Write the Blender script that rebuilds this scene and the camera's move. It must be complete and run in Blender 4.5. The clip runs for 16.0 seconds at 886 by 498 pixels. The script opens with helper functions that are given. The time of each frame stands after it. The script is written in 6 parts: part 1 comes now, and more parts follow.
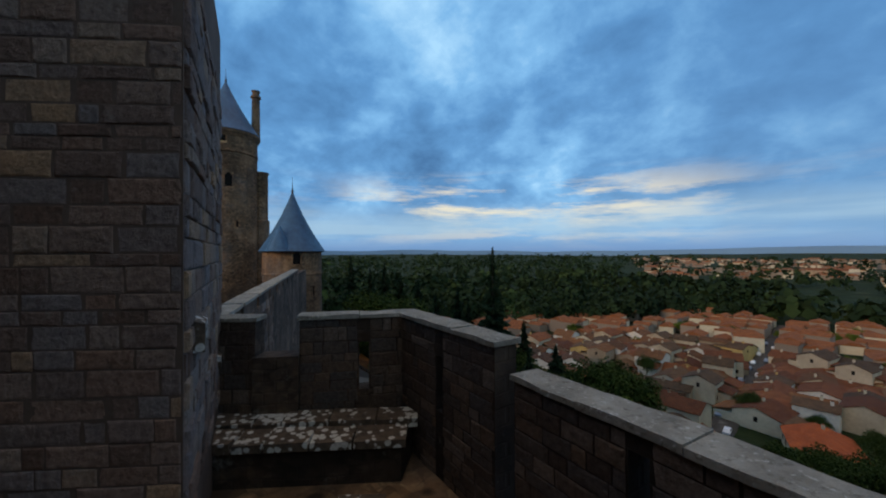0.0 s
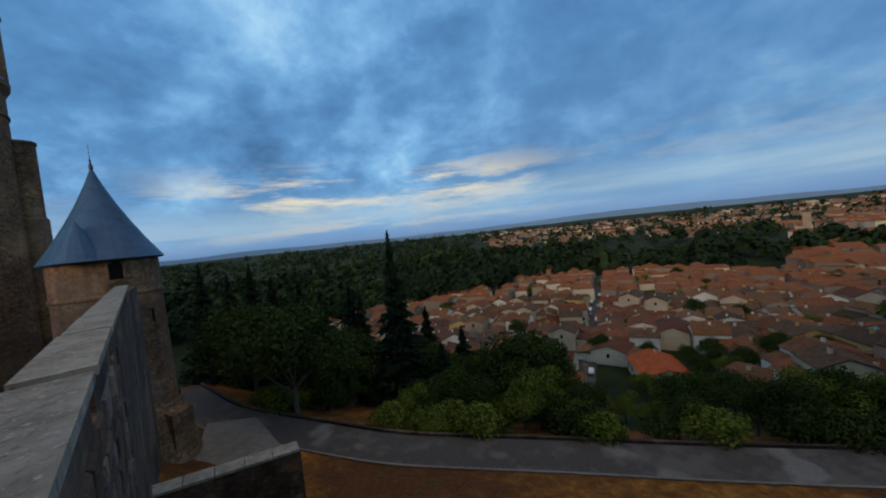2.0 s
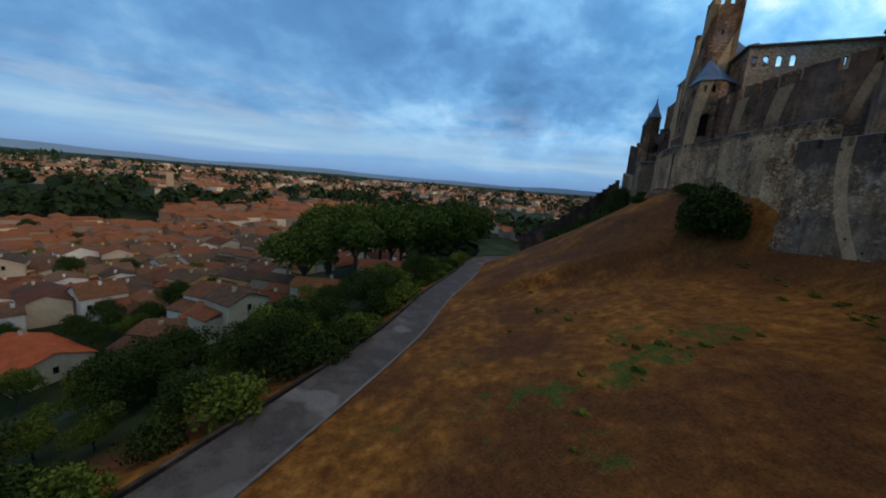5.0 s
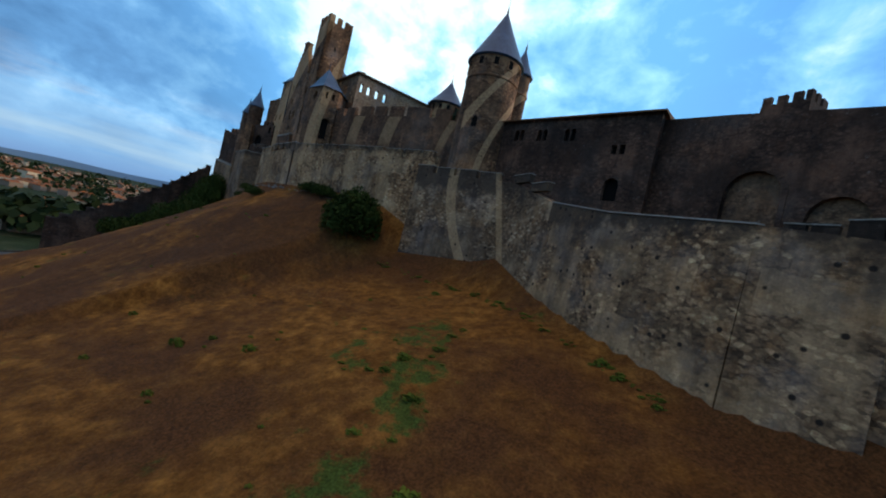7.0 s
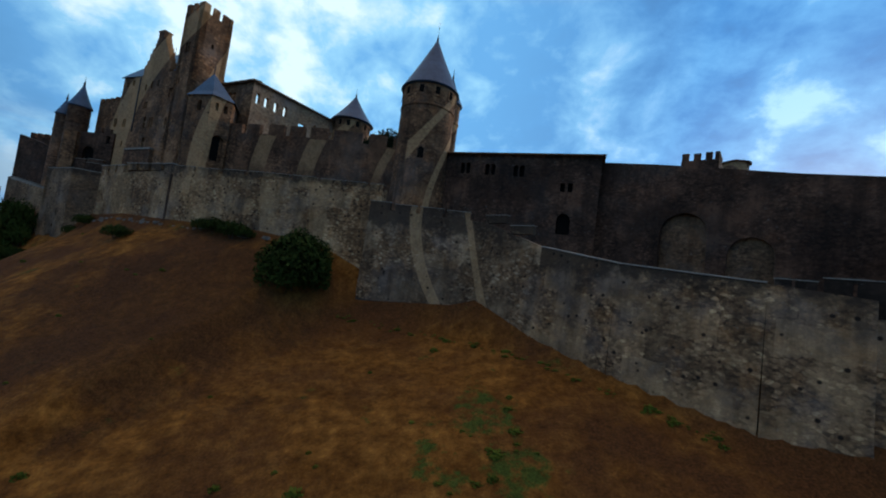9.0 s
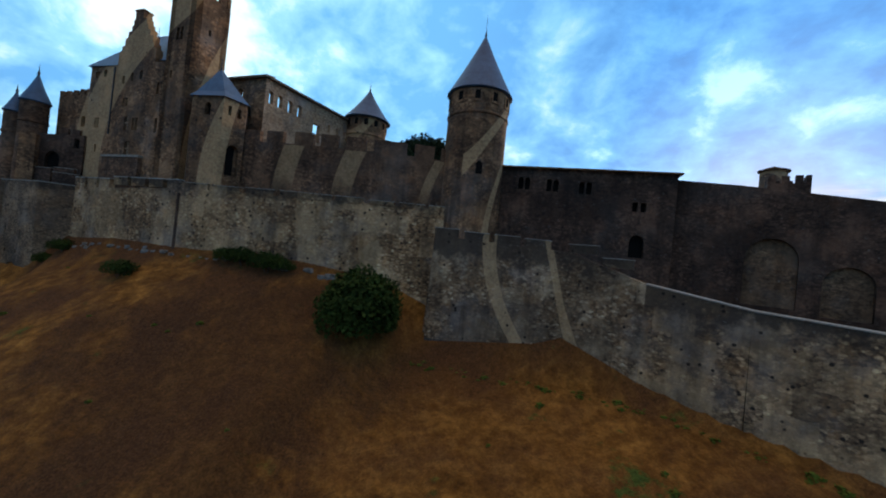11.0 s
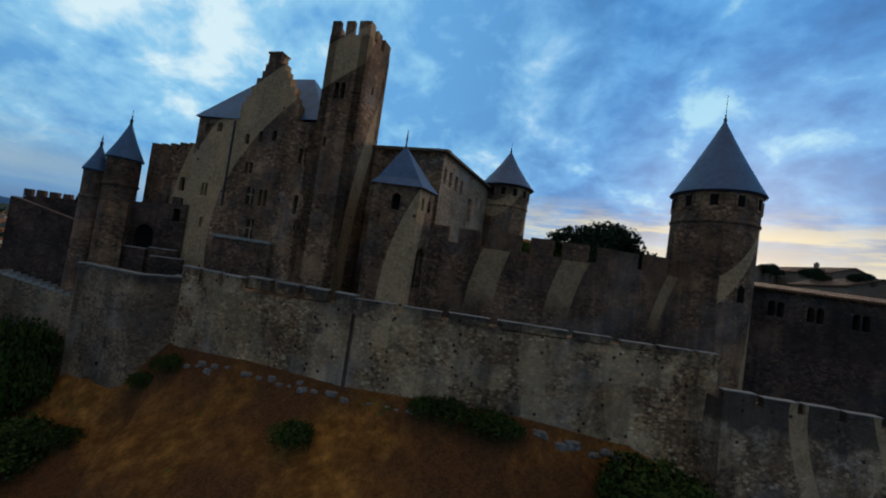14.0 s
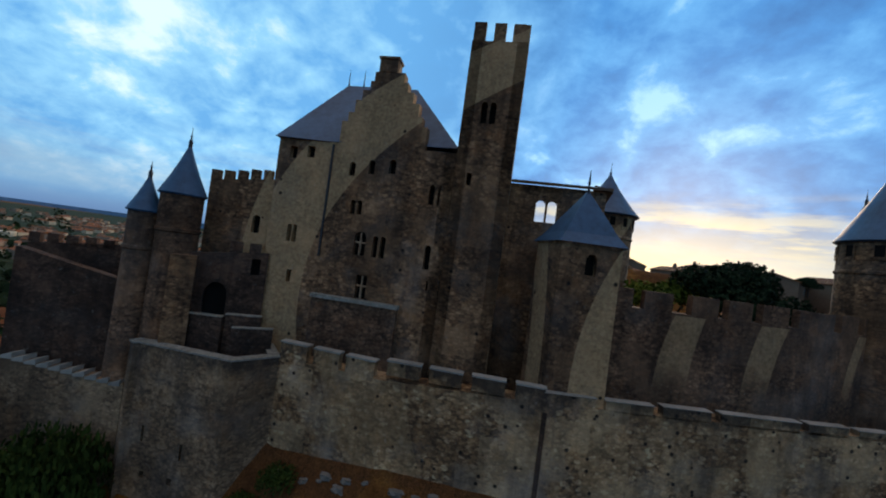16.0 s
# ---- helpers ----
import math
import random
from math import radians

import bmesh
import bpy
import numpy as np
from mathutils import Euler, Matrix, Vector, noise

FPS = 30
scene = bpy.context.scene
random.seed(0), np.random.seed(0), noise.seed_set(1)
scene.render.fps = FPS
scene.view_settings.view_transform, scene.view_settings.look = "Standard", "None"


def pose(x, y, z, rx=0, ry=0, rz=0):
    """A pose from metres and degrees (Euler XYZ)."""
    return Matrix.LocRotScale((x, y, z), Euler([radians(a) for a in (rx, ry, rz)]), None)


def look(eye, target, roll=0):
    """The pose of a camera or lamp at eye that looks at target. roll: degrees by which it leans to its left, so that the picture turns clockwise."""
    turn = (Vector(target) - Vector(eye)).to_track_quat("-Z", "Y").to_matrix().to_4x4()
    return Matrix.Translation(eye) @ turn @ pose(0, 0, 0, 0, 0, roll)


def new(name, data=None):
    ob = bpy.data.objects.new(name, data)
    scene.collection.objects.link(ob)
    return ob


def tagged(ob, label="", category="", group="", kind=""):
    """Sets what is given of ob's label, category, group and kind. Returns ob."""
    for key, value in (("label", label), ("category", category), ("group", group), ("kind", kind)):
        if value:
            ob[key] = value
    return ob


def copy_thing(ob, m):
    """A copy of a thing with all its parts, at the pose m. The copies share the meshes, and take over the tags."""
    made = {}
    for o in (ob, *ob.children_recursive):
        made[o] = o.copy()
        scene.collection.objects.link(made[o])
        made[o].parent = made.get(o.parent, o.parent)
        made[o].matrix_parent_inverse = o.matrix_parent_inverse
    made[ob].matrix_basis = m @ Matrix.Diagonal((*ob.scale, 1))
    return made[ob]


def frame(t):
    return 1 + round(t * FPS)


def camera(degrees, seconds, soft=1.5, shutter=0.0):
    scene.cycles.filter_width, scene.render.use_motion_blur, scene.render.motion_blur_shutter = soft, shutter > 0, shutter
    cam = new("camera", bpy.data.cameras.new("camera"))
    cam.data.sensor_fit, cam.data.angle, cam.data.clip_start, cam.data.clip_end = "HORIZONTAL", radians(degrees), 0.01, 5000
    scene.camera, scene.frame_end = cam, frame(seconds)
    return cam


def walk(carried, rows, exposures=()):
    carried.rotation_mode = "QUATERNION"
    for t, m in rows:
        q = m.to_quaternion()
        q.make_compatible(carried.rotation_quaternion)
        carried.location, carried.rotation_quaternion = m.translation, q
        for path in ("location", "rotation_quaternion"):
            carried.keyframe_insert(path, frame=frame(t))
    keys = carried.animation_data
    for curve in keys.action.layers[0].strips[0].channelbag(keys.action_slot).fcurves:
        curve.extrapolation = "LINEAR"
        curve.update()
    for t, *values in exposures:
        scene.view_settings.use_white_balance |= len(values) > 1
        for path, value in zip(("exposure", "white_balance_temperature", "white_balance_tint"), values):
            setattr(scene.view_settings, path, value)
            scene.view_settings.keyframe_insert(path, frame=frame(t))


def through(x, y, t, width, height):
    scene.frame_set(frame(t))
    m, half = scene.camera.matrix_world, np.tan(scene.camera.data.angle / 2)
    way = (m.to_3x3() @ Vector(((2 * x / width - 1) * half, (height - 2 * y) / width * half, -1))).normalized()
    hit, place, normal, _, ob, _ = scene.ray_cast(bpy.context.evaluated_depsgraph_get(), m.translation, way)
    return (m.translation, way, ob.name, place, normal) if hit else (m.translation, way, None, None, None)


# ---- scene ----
cam = camera(99.46, 16.0, soft=2.0)
PATH = [
    (0, (29.546, -24.257, 8.501), (28.812, -34.229, 8.573), -0.23),
    (0.5, (30.641, -26.263, 8.344), (29.301, -36.172, 8.279), -1.13),
    (1, (31.567, -29.288, 7.880), (29.502, -39.072, 7.818), -2.52),
    (1.5, (32.210, -30.820, 7.850), (29.272, -40.376, 7.644), -4.27),
    (2, (33.790, -34.016, 7.910), (29.455, -43.017, 7.473), -6.18),
    (2.5, (34.824, -38.083, 8.157), (29.093, -46.244, 7.407), -6.89),
    (3, (33.915, -40.888, 7.541), (26.150, -47.085, 6.401), -7.95),
    (3.5, (32.128, -43.374, 6.666), (22.979, -47.086, 5.075), -6.29),
    (4, (30.985, -45.069, 5.831), (21.230, -46.318, 4.017), -2.53),
    (4.5, (28.586, -46.378, 4.795), (18.795, -45.645, 2.895), 1.39),
    (5, (25.873, -47.707, 4.093), (16.476, -44.784, 2.314), 4.92),
    (5.2, (24.899, -47.860, 3.930), (15.771, -44.151, 2.219), 5.92),
    (7.5, (7.846, -47.578, 0.943), (7.816, -37.587, 1.359), 11.57),
    (8, (4.598, -46.591, 1.729), (5.478, -36.652, 2.385), 9.52),
    (8.5, (0.840, -46.128, 2.774), (2.322, -36.266, 3.509), 8.19),
    (9, (-2.634, -45.594, 4.065), (-0.717, -35.797, 4.658), 7.51),
    (11.5, (-17.285, -35.662, 10.250), (-14.109, -26.180, 10.360), 5.78),
    (12, (-20.841, -32.919, 12.169), (-17.522, -23.487, 12.332), 6.04),
    (12.5, (-24.573, -29.895, 14.059), (-21.179, -20.491, 14.301), 6.37),
    (13, (-28.277, -26.648, 15.751), (-24.890, -17.244, 16.078), 7.03),
    (13.5, (-32.065, -23.366, 17.043), (-28.666, -13.969, 17.437), 7.76),
    (14, (-35.912, -20.176, 18.191), (-32.446, -10.802, 18.532), 8.28),
    (14.5, (-39.538, -16.915, 19.127), (-35.964, -7.580, 19.405), 8.65),
    (15, (-43.069, -13.583, 20.149), (-39.320, -4.315, 20.367), 8.75),
    (15.5, (-46.534, -9.857, 21.019), (-42.516, -0.703, 21.247), 8.50),
    (16, (-49.801, -6.087, 22.263), (-45.345, 2.864, 22.427), 7.69),
]
walk(cam, [(t, look(eye, target, roll)) for t, eye, target, roll in PATH], [(0.0, 0.1), (1.0, -0.02), (3.0, -0.08), (4.5, 0.15), (5.2, 0.17), (7.5, 0.35), (8.2, 0.2), (9.0, -0.05), (11.5, 0.32), (12.2, 0.28), (13.5, -0.32), (14.5, -0.24), (15.2, -0.03), (16.0, -0.03)])

# ---- world and light ----
world = bpy.data.worlds.new("dusk_sky")
scene.world = world
world.use_nodes = True


def build_sky():
    nt = world.node_tree
    nt.nodes.clear()
    N, Lk = nt.nodes.new, nt.links.new
    out, bg = N("ShaderNodeOutputWorld"), N("ShaderNodeBackground")
    sky = N("ShaderNodeTexSky")
    sky.sky_type, sky.sun_disc = "NISHITA", False
    sky.sun_elevation, sky.sun_rotation = radians(11.0), DAWN
    co = N("ShaderNodeTexCoord")
    sep = N("ShaderNodeSeparateXYZ")
    Lk(co.outputs["Generated"], sep.inputs[0])

    def m(op, a, b=None, c=None):
        n = N("ShaderNodeMath")
        n.operation = op
        for i, v in enumerate((a, b, c)):
            if v is None:
                continue
            if isinstance(v, (int, float)):
                n.inputs[i].default_value = v
            else:
                Lk(v, n.inputs[i])
        return n.outputs[0]

    def ramp(fac, *stops):
        n = N("ShaderNodeValToRGB")
        e = n.color_ramp.elements
        while len(e) < len(stops):
            e.new(0.5)
        for el, (p, c) in zip(e, stops):
            el.position, el.color = p, (*c, 1)
        Lk(fac, n.inputs[0])
        return n.outputs[0]

    def mix(fac, a, b):
        n = N("ShaderNodeMix")
        n.data_type = "RGBA"
        for s, v in ((n.inputs[0], fac), (n.inputs[6], a), (n.inputs[7], b)):
            if isinstance(v, (int, float)):
                s.default_value = v
            elif isinstance(v, tuple):
                s.default_value = (*v, 1)
            else:
                Lk(v, s)
        return n.outputs[2]

    up = m("MAXIMUM", sep.outputs[2], 0.0)
    lift = m("ADD", up, 0.5)
    flat = N("ShaderNodeCombineXYZ")
    Lk(m("DIVIDE", sep.outputs[0], lift), flat.inputs[0])
    Lk(m("DIVIDE", sep.outputs[1], lift), flat.inputs[1])

    def cloud(scale, detail, rough, shift):
        n = N("ShaderNodeTexNoise")
        n.inputs["Scale"].default_value, n.inputs["Detail"].default_value = scale, detail
        n.inputs["Roughness"].default_value, n.inputs["Distortion"].default_value = rough, 0.2
        mp = N("ShaderNodeMapping")
        mp.inputs["Location"].default_value = (shift, shift * 0.7, 0)
        mp.inputs["Rotation"].default_value = (0, 0, 0.6)
        mp.inputs["Scale"].default_value = (1.55, 1.5, 1)
        Lk(flat.outputs[0], mp.inputs[0])
        Lk(mp.outputs[0], n.inputs["Vector"])
        return n.outputs["Fac"]

    big, small = cloud(1.25, 7, 0.52, 3.1), cloud(5.0, 6, 0.58, 9.2)
    dens = m("ADD", m("MULTIPLY", big, 0.72), m("MULTIPLY", small, 0.28))
    body = ramp(dens, (0.36, (0.38, 0.66, 0.92)), (0.44, (0.19, 0.44, 0.75)), (0.52, (0.10, 0.28, 0.56)), (0.64, (0.046, 0.15, 0.34)))
    dot = N("ShaderNodeVectorMath")
    dot.operation = "DOT_PRODUCT"
    Lk(co.outputs["Generated"], dot.inputs[0])
    dot.inputs[1].default_value = (math.sin(DAWN), math.cos(DAWN), 0.0)
    east = dot.outputs["Value"]
    high = N("ShaderNodeVectorMath")
    high.operation = "DOT_PRODUCT"
    Lk(co.outputs["Generated"], high.inputs[0])
    high.inputs[1].default_value = (-0.13, 0.865, 0.485)
    west = N("ShaderNodeVectorMath")
    west.operation = "DOT_PRODUCT"
    Lk(co.outputs["Generated"], west.inputs[0])
    west.inputs[1].default_value = (-0.27, -0.96, 0.0)
    # the half of the sky towards the dawn is brighter, with white torn clouds
    fleece = m("ADD", m("MULTIPLY", big, 0.56), m("MULTIPLY", small, 0.44))
    pale = ramp(fleece, (0.37, (0.42, 0.80, 1.04)), (0.44, (0.13, 0.46, 0.92)), (0.52, (0.06, 0.30, 0.73)), (0.62, (0.036, 0.185, 0.50)))
    body = mix(ramp(east, (0.0, (0, 0, 0)), (0.5, (1, 1, 1))), body, pale)
    torn = ramp(fleece, (0.40, (0.84, 1.06, 1.14)), (0.48, (0.34, 0.72, 1.03)), (0.58, (0.15, 0.46, 0.88)))
    body = mix(ramp(high.outputs["Value"], (0.70, (0, 0, 0)), (0.94, (0.95, 0.95, 0.95))), body, torn)
    # a heavier cloud deck over the plain
    deck = N("ShaderNodeVectorMath")
    deck.operation = "DOT_PRODUCT"
    Lk(co.outputs["Generated"], deck.inputs[0])
    deck.inputs[1].default_value = (-0.90, -0.33, 0.28)
    body = mix(ramp(deck.outputs["Value"], (0.72, (0, 0, 0)), (0.97, (0.6, 0.6, 0.6))), body, (0.07, 0.20, 0.43))
    # overcast: the unseen sky overhead set paler and warm, to warm the ground's light
    body = mix(ramp(up, (0.6, (0, 0, 0)), (0.95, (1, 1, 1))), body, OVERHEAD)
    # thin bright gaps low over the horizon, warm towards the dawn
    low = N("ShaderNodeTexNoise")
    low.inputs["Scale"].default_value, low.inputs["Detail"].default_value = 3.0, 7
    low.inputs["Roughness"].default_value = 0.62
    mp = N("ShaderNodeMapping")
    mp.inputs["Scale"].default_value = (1, 1, 7)
    mp.inputs["Location"].default_value = (1.7, 0.4, 0)
    Lk(co.outputs["Generated"], mp.inputs[0])
    Lk(mp.outputs[0], low.inputs["Vector"])
    gap = m("MULTIPLY", ramp(low.outputs["Fac"], (0.47, (0, 0, 0)), (0.6, (1, 1, 1))), m("MAXIMUM", ramp(west.outputs["Value"], (0.86, (0.12, 0.12, 0.12)), (0.98, (1, 1, 1))), ramp(east, (0.3, (0, 0, 0)), (0.8, (0.7, 0.7, 0.7)))))
    band = ramp(up, (0.0, (0.1, 0.1, 0.1)), (0.06, (0.5, 0.5, 0.5)), (0.10, (1, 1, 1)), (0.14, (1, 1, 1)), (0.21, (0, 0, 0)))
    glow = ramp(east, (0.55, (0, 0, 0)), (0.97, (1, 1, 1)))
    veil = ramp(up, (0.04, (1, 1, 1)), (0.17, (0, 0, 0)))
    gapf = m("MAXIMUM", m("MULTIPLY", gap, band), m("MULTIPLY", m("MULTIPLY", glow, veil), m("ADD", m("MULTIPLY", gap, 0.4), 0.6)))
    dawn = ramp(east, (0.0, (0.86, 0.74, 0.52)), (0.6, (0.46, 0.62, 0.76)), (0.85, (0.72, 0.72, 0.62)), (1.0, (0.98, 0.82, 0.44)))
    base = mix(ramp(up, (0.0, (1, 1, 1)), (0.15, (0, 0, 0))), body, (0.15, 0.34, 0.62))
    col = mix(gapf, base, dawn)
    # a long pale streak under the cloud deck in the west
    streak = N("ShaderNodeTexNoise")
    streak.inputs["Scale"].default_value, streak.inputs["Detail"].default_value = 1.6, 6
    mp2 = N("ShaderNodeMapping")
    mp2.inputs["Scale"].default_value = (1, 1, 16)
    Lk(co.outputs["Generated"], mp2.inputs[0])
    Lk(mp2.outputs[0], streak.inputs["Vector"])
    strip = ramp(m("ADD", up, m("MULTIPLY", m("SUBTRACT", streak.outputs["Fac"], 0.5), 0.10)), (0.035, (0, 0, 0)), (0.06, (1, 1, 1)), (0.085, (1, 1, 1)), (0.13, (0, 0, 0)))
    col = mix(m("MULTIPLY", m("MULTIPLY", strip, ramp(east, (0.05, (0.75, 0.75, 0.75)), (0.35, (0, 0, 0)))), ramp(streak.outputs["Fac"], (0.35, (0.25, 0.25, 0.25)), (0.6, (1, 1, 1)))), col, (0.33, 0.50, 0.66))
    haze = mix(m("MULTIPLY", ramp(up, (0.0, (1, 1, 1)), (0.035, (0, 0, 0))), m("SUBTRACT", 1.0, glow)), col, (0.13, 0.26, 0.50))
    add = N("ShaderNodeMix")
    add.data_type, add.blend_type = "RGBA", "ADD"
    add.inputs[0].default_value = 0.012
    Lk(haze, add.inputs[6])
    Lk(sky.outputs[0], add.inputs[7])
    Lk(add.outputs[2], bg.inputs[0])
    bg.inputs[1].default_value = SKY
    Lk(bg.outputs[0], out.inputs[0])


SKY, DAWN, OVERHEAD = 1.0, radians(58), (0.78, 0.60, 0.46)
build_sky()
sun = new("sun", bpy.data.lights.new("sun", "SUN"))
sun.data.energy, sun.data.angle, sun.data.color = 1.5, radians(20), (1.0, 0.76, 0.52)
sun.matrix_world = look((0, 0, 0), (-math.sin(DAWN), -math.cos(DAWN), -0.24))

# ---- materials ----
def material(name, rough=0.9, metal=0.0, spec=0.3):
    mat = bpy.data.materials.new(name)
    mat.use_nodes = True
    b = mat.node_tree.nodes["Principled BSDF"]
    b.inputs["Roughness"].default_value, b.inputs["Metallic"].default_value = rough, metal
    b.inputs["Specular IOR Level"].default_value = spec
    return mat


class Net:
    """Short ways to lay shader nodes."""

    def __init__(self, mat):
        self.t = mat.node_tree
        self.bsdf = self.t.nodes["Principled BSDF"]

    def node(self, kind, **values):
        n = self.t.nodes.new(kind)
        for key, v in values.items():
            s = n.inputs[key.replace("_", " ")]
            if isinstance(v, bpy.types.NodeSocket):
                self.t.links.new(v, s)
            else:
                s.default_value = v
        return n

    def place(self, scale=(1, 1, 1), kind="Object", turn=(0, 0, 0)):
        co = self.t.nodes.new("ShaderNodeTexCoord")
        if kind == "World":
            g = self.t.nodes.new("ShaderNodeNewGeometry")
            src = g.outputs["Position"]
        else:
            src = co.outputs[kind]
        return self.node("ShaderNodeMapping", Vector=src, Scale=scale, Rotation=turn).outputs[0]

    def noise(self, vec, scale, detail=5, rough=0.55):
        return self.node("ShaderNodeTexNoise", Vector=vec, Scale=scale, Detail=detail, Roughness=rough).outputs["Fac"]

    def ramp(self, fac, *stops):
        n = self.t.nodes.new("ShaderNodeValToRGB")
        e = n.color_ramp.elements
        while len(e) < len(stops):
            e.new(0.5)
        for el, (p, c) in zip(e, stops):
            el.position = p
            el.color = (*c, 1) if isinstance(c, tuple) else (c, c, c, 1)
        self.t.links.new(fac, n.inputs[0])
        return n.outputs[0]

    def mix(self, fac, a, b, blend="MIX"):
        n = self.t.nodes.new("ShaderNodeMix")
        n.data_type, n.blend_type = "RGBA", blend
        for s, v in ((n.inputs[0], fac), (n.inputs[6], a), (n.inputs[7], b)):
            if isinstance(v, bpy.types.NodeSocket):
                self.t.links.new(v, s)
            elif isinstance(v, tuple):
                s.default_value = (*v, 1)
            else:
                s.default_value = v
        return n.outputs[2]

    def math(self, op, a, b=0.0, clamp=False):
        n = self.t.nodes.new("ShaderNodeMath")
        n.operation, n.use_clamp = op, clamp
        for s, v in zip(n.inputs, (a, b)):
            if isinstance(v, bpy.types.NodeSocket):
                self.t.links.new(v, s)
            else:
                s.default_value = v
        return n.outputs[0]

    def finish(self, color, height=None, strength=0.5, distance=0.05, rough=None):
        self.t.links.new(color, self.bsdf.inputs["Base Color"])
        if rough is not None:
            self.t.links.new(rough, self.bsdf.inputs["Roughness"])
        if height is not None:
            bump = self.node("ShaderNodeBump", Strength=strength, Distance=distance, Height=height)
            self.t.links.new(bump.outputs[0], self.bsdf.inputs["Normal"])


PAINT = (0.60, 0.395, 0.20)


def stone_wall(name, light, mid, dark, mortar, block=(0.55, 0.32), ragged=0.35, stain=0.48, drip=0.4, rings=0.0, crust=None, pits=0.0, fade=False, odd=0.3, bands=(), cut=None):
    """Coursed rubble of uneven blocks with soot and lichen; sizes in metres, laid by height and run."""
    light, mid, dark, mortar = (tuple(0.8 * (0.95 * v + 0.017 * sum(c)) for v in c) for c in (light, mid, dark, mortar))
    mat = material(name, 0.92)
    n = Net(mat)
    pos = n.place(kind="World")
    wob = n.noise(pos, 0.9, 3)
    g = n.t.nodes.new("ShaderNodeNewGeometry")
    sep = n.node("ShaderNodeSeparateXYZ", Vector=g.outputs["Position"])
    nor = n.node("ShaderNodeSeparateXYZ", Vector=g.outputs["Normal"])
    run = n.math("SUBTRACT", n.math("MULTIPLY", sep.outputs[0], nor.outputs[1]), n.math("MULTIPLY", sep.outputs[1], nor.outputs[0]))
    lay = n.node("ShaderNodeCombineXYZ", X=n.math("ADD", sep.outputs[0], n.math("MULTIPLY", sep.outputs[1], -0.8)), Y=n.math("ADD", sep.outputs[2], n.math("MULTIPLY", wob, ragged)), Z=0.0)
    brick = n.node("ShaderNodeTexBrick", Vector=lay.outputs[0], Color1=(0, 0, 0, 1), Color2=(1, 1, 1, 1), Mortar=(0.5, 0.5, 0.5, 1), Scale=1.0, Mortar_Size=0.02, Mortar_Smooth=0.4, Bias=0.0, Brick_Width=block[0], Row_Height=block[1])
    vor = n.node("ShaderNodeTexVoronoi", Vector=n.node("ShaderNodeMapping", Vector=n.mix(0.12, pos, n.node("ShaderNodeTexNoise", Vector=pos, Scale=1.3, Detail=3.0).outputs["Color"]), Scale=(2.9, 2.9, 4.8)).outputs[0], Scale=1.0)
    cell = n.node("ShaderNodeSeparateColor", Color=vor.outputs["Color"])
    tone = cell.outputs[0]
    tone2 = n.node("ShaderNodeSeparateColor", Color=brick.outputs["Color"]).outputs[0]

    def between(p, q, t):
        return tuple(v + (w - v) * t for v, w in zip(p, q))

    col = n.ramp(n.math("ADD", n.math("MULTIPLY", tone, 0.55), n.math("MULTIPLY", tone2, 0.45)), (0.1, between(dark, mid, 0.5)), (0.5, mid), (0.9, between(mid, light, 0.55)))
    # single stones that stand out, paler or darker than their neighbours
    col = n.mix(n.math("MULTIPLY", n.math("GREATER_THAN", cell.outputs[1], 0.9), odd), col, between(mid, light, 1.1))
    col = n.mix(n.math("MULTIPLY", n.math("LESS_THAN", cell.outputs[1], 0.1), odd), col, between(dark, mid, 0.15))
    col = n.mix(n.math("MULTIPLY", brick.outputs["Fac"], 0.4), col, mortar)
    # washed-out joints with painted-in shadow round single stones, and small stones of own tone
    col = n.mix(n.ramp(vor.outputs["Distance"], (0.52, 0.0), (0.78, 0.6)), col, tuple(0.4 * v for v in dark))
    chip = n.node("ShaderNodeTexVoronoi", Vector=n.node("ShaderNodeMapping", Vector=pos, Scale=(5.2, 5.2, 7.5)).outputs[0], Scale=1.0)
    col = n.mix(0.55, col, n.ramp(n.node("ShaderNodeSeparateColor", Color=chip.outputs["Color"]).outputs[2], (0.15, 0.24), (0.5, 0.5), (0.9, 0.76)), "OVERLAY")
    # squared repairs a few courses high
    mend = n.node("ShaderNodeTexBrick", Vector=n.mix(0.3, lay.outputs[0], n.node("ShaderNodeTexNoise", Vector=pos, Scale=1.1, Detail=4.0).outputs["Color"]), Color1=(0, 0, 0, 1), Color2=(1, 1, 1, 1), Mortar=(0.5, 0.5, 0.5, 1), Scale=1.0, Mortar_Size=0.0, Bias=0.0, Brick_Width=2.6, Row_Height=1.5)
    lot = n.node("ShaderNodeSeparateColor", Color=mend.outputs["Color"]).outputs[0]
    col = n.mix(n.math("MULTIPLY", n.ramp(lot, (0.74, 0.0), (0.80, 1.0)), 0.45 * odd), col, between(mid, light, 0.9))
    col = n.mix(n.math("MULTIPLY", n.ramp(lot, (0.18, 1.0), (0.24, 0.0)), 0.5 * odd), col, between(dark, mid, 0.2))
    # broad repairs and weathering: paler, browner and greyer fields
    field = n.noise(pos, 0.24, 7, 0.62)
    col = n.mix(n.ramp(field, (0.50, 0.0), (0.64, 0.6)), col, light)
    grey = sum(mid) / 3
    col = n.mix(n.ramp(n.noise(n.node("ShaderNodeMapping", Vector=pos, Location=(17.0, 5.0, 3.0)).outputs[0], 0.2, 6, 0.62), (0.50, 0.0), (0.66, 0.65)), col, (grey * 1.15, grey * 0.98, grey * 0.86))
    rust = n.ramp(n.noise(pos, 0.55, 6, 0.7), (0.52, 0.0), (0.66, 0.6))
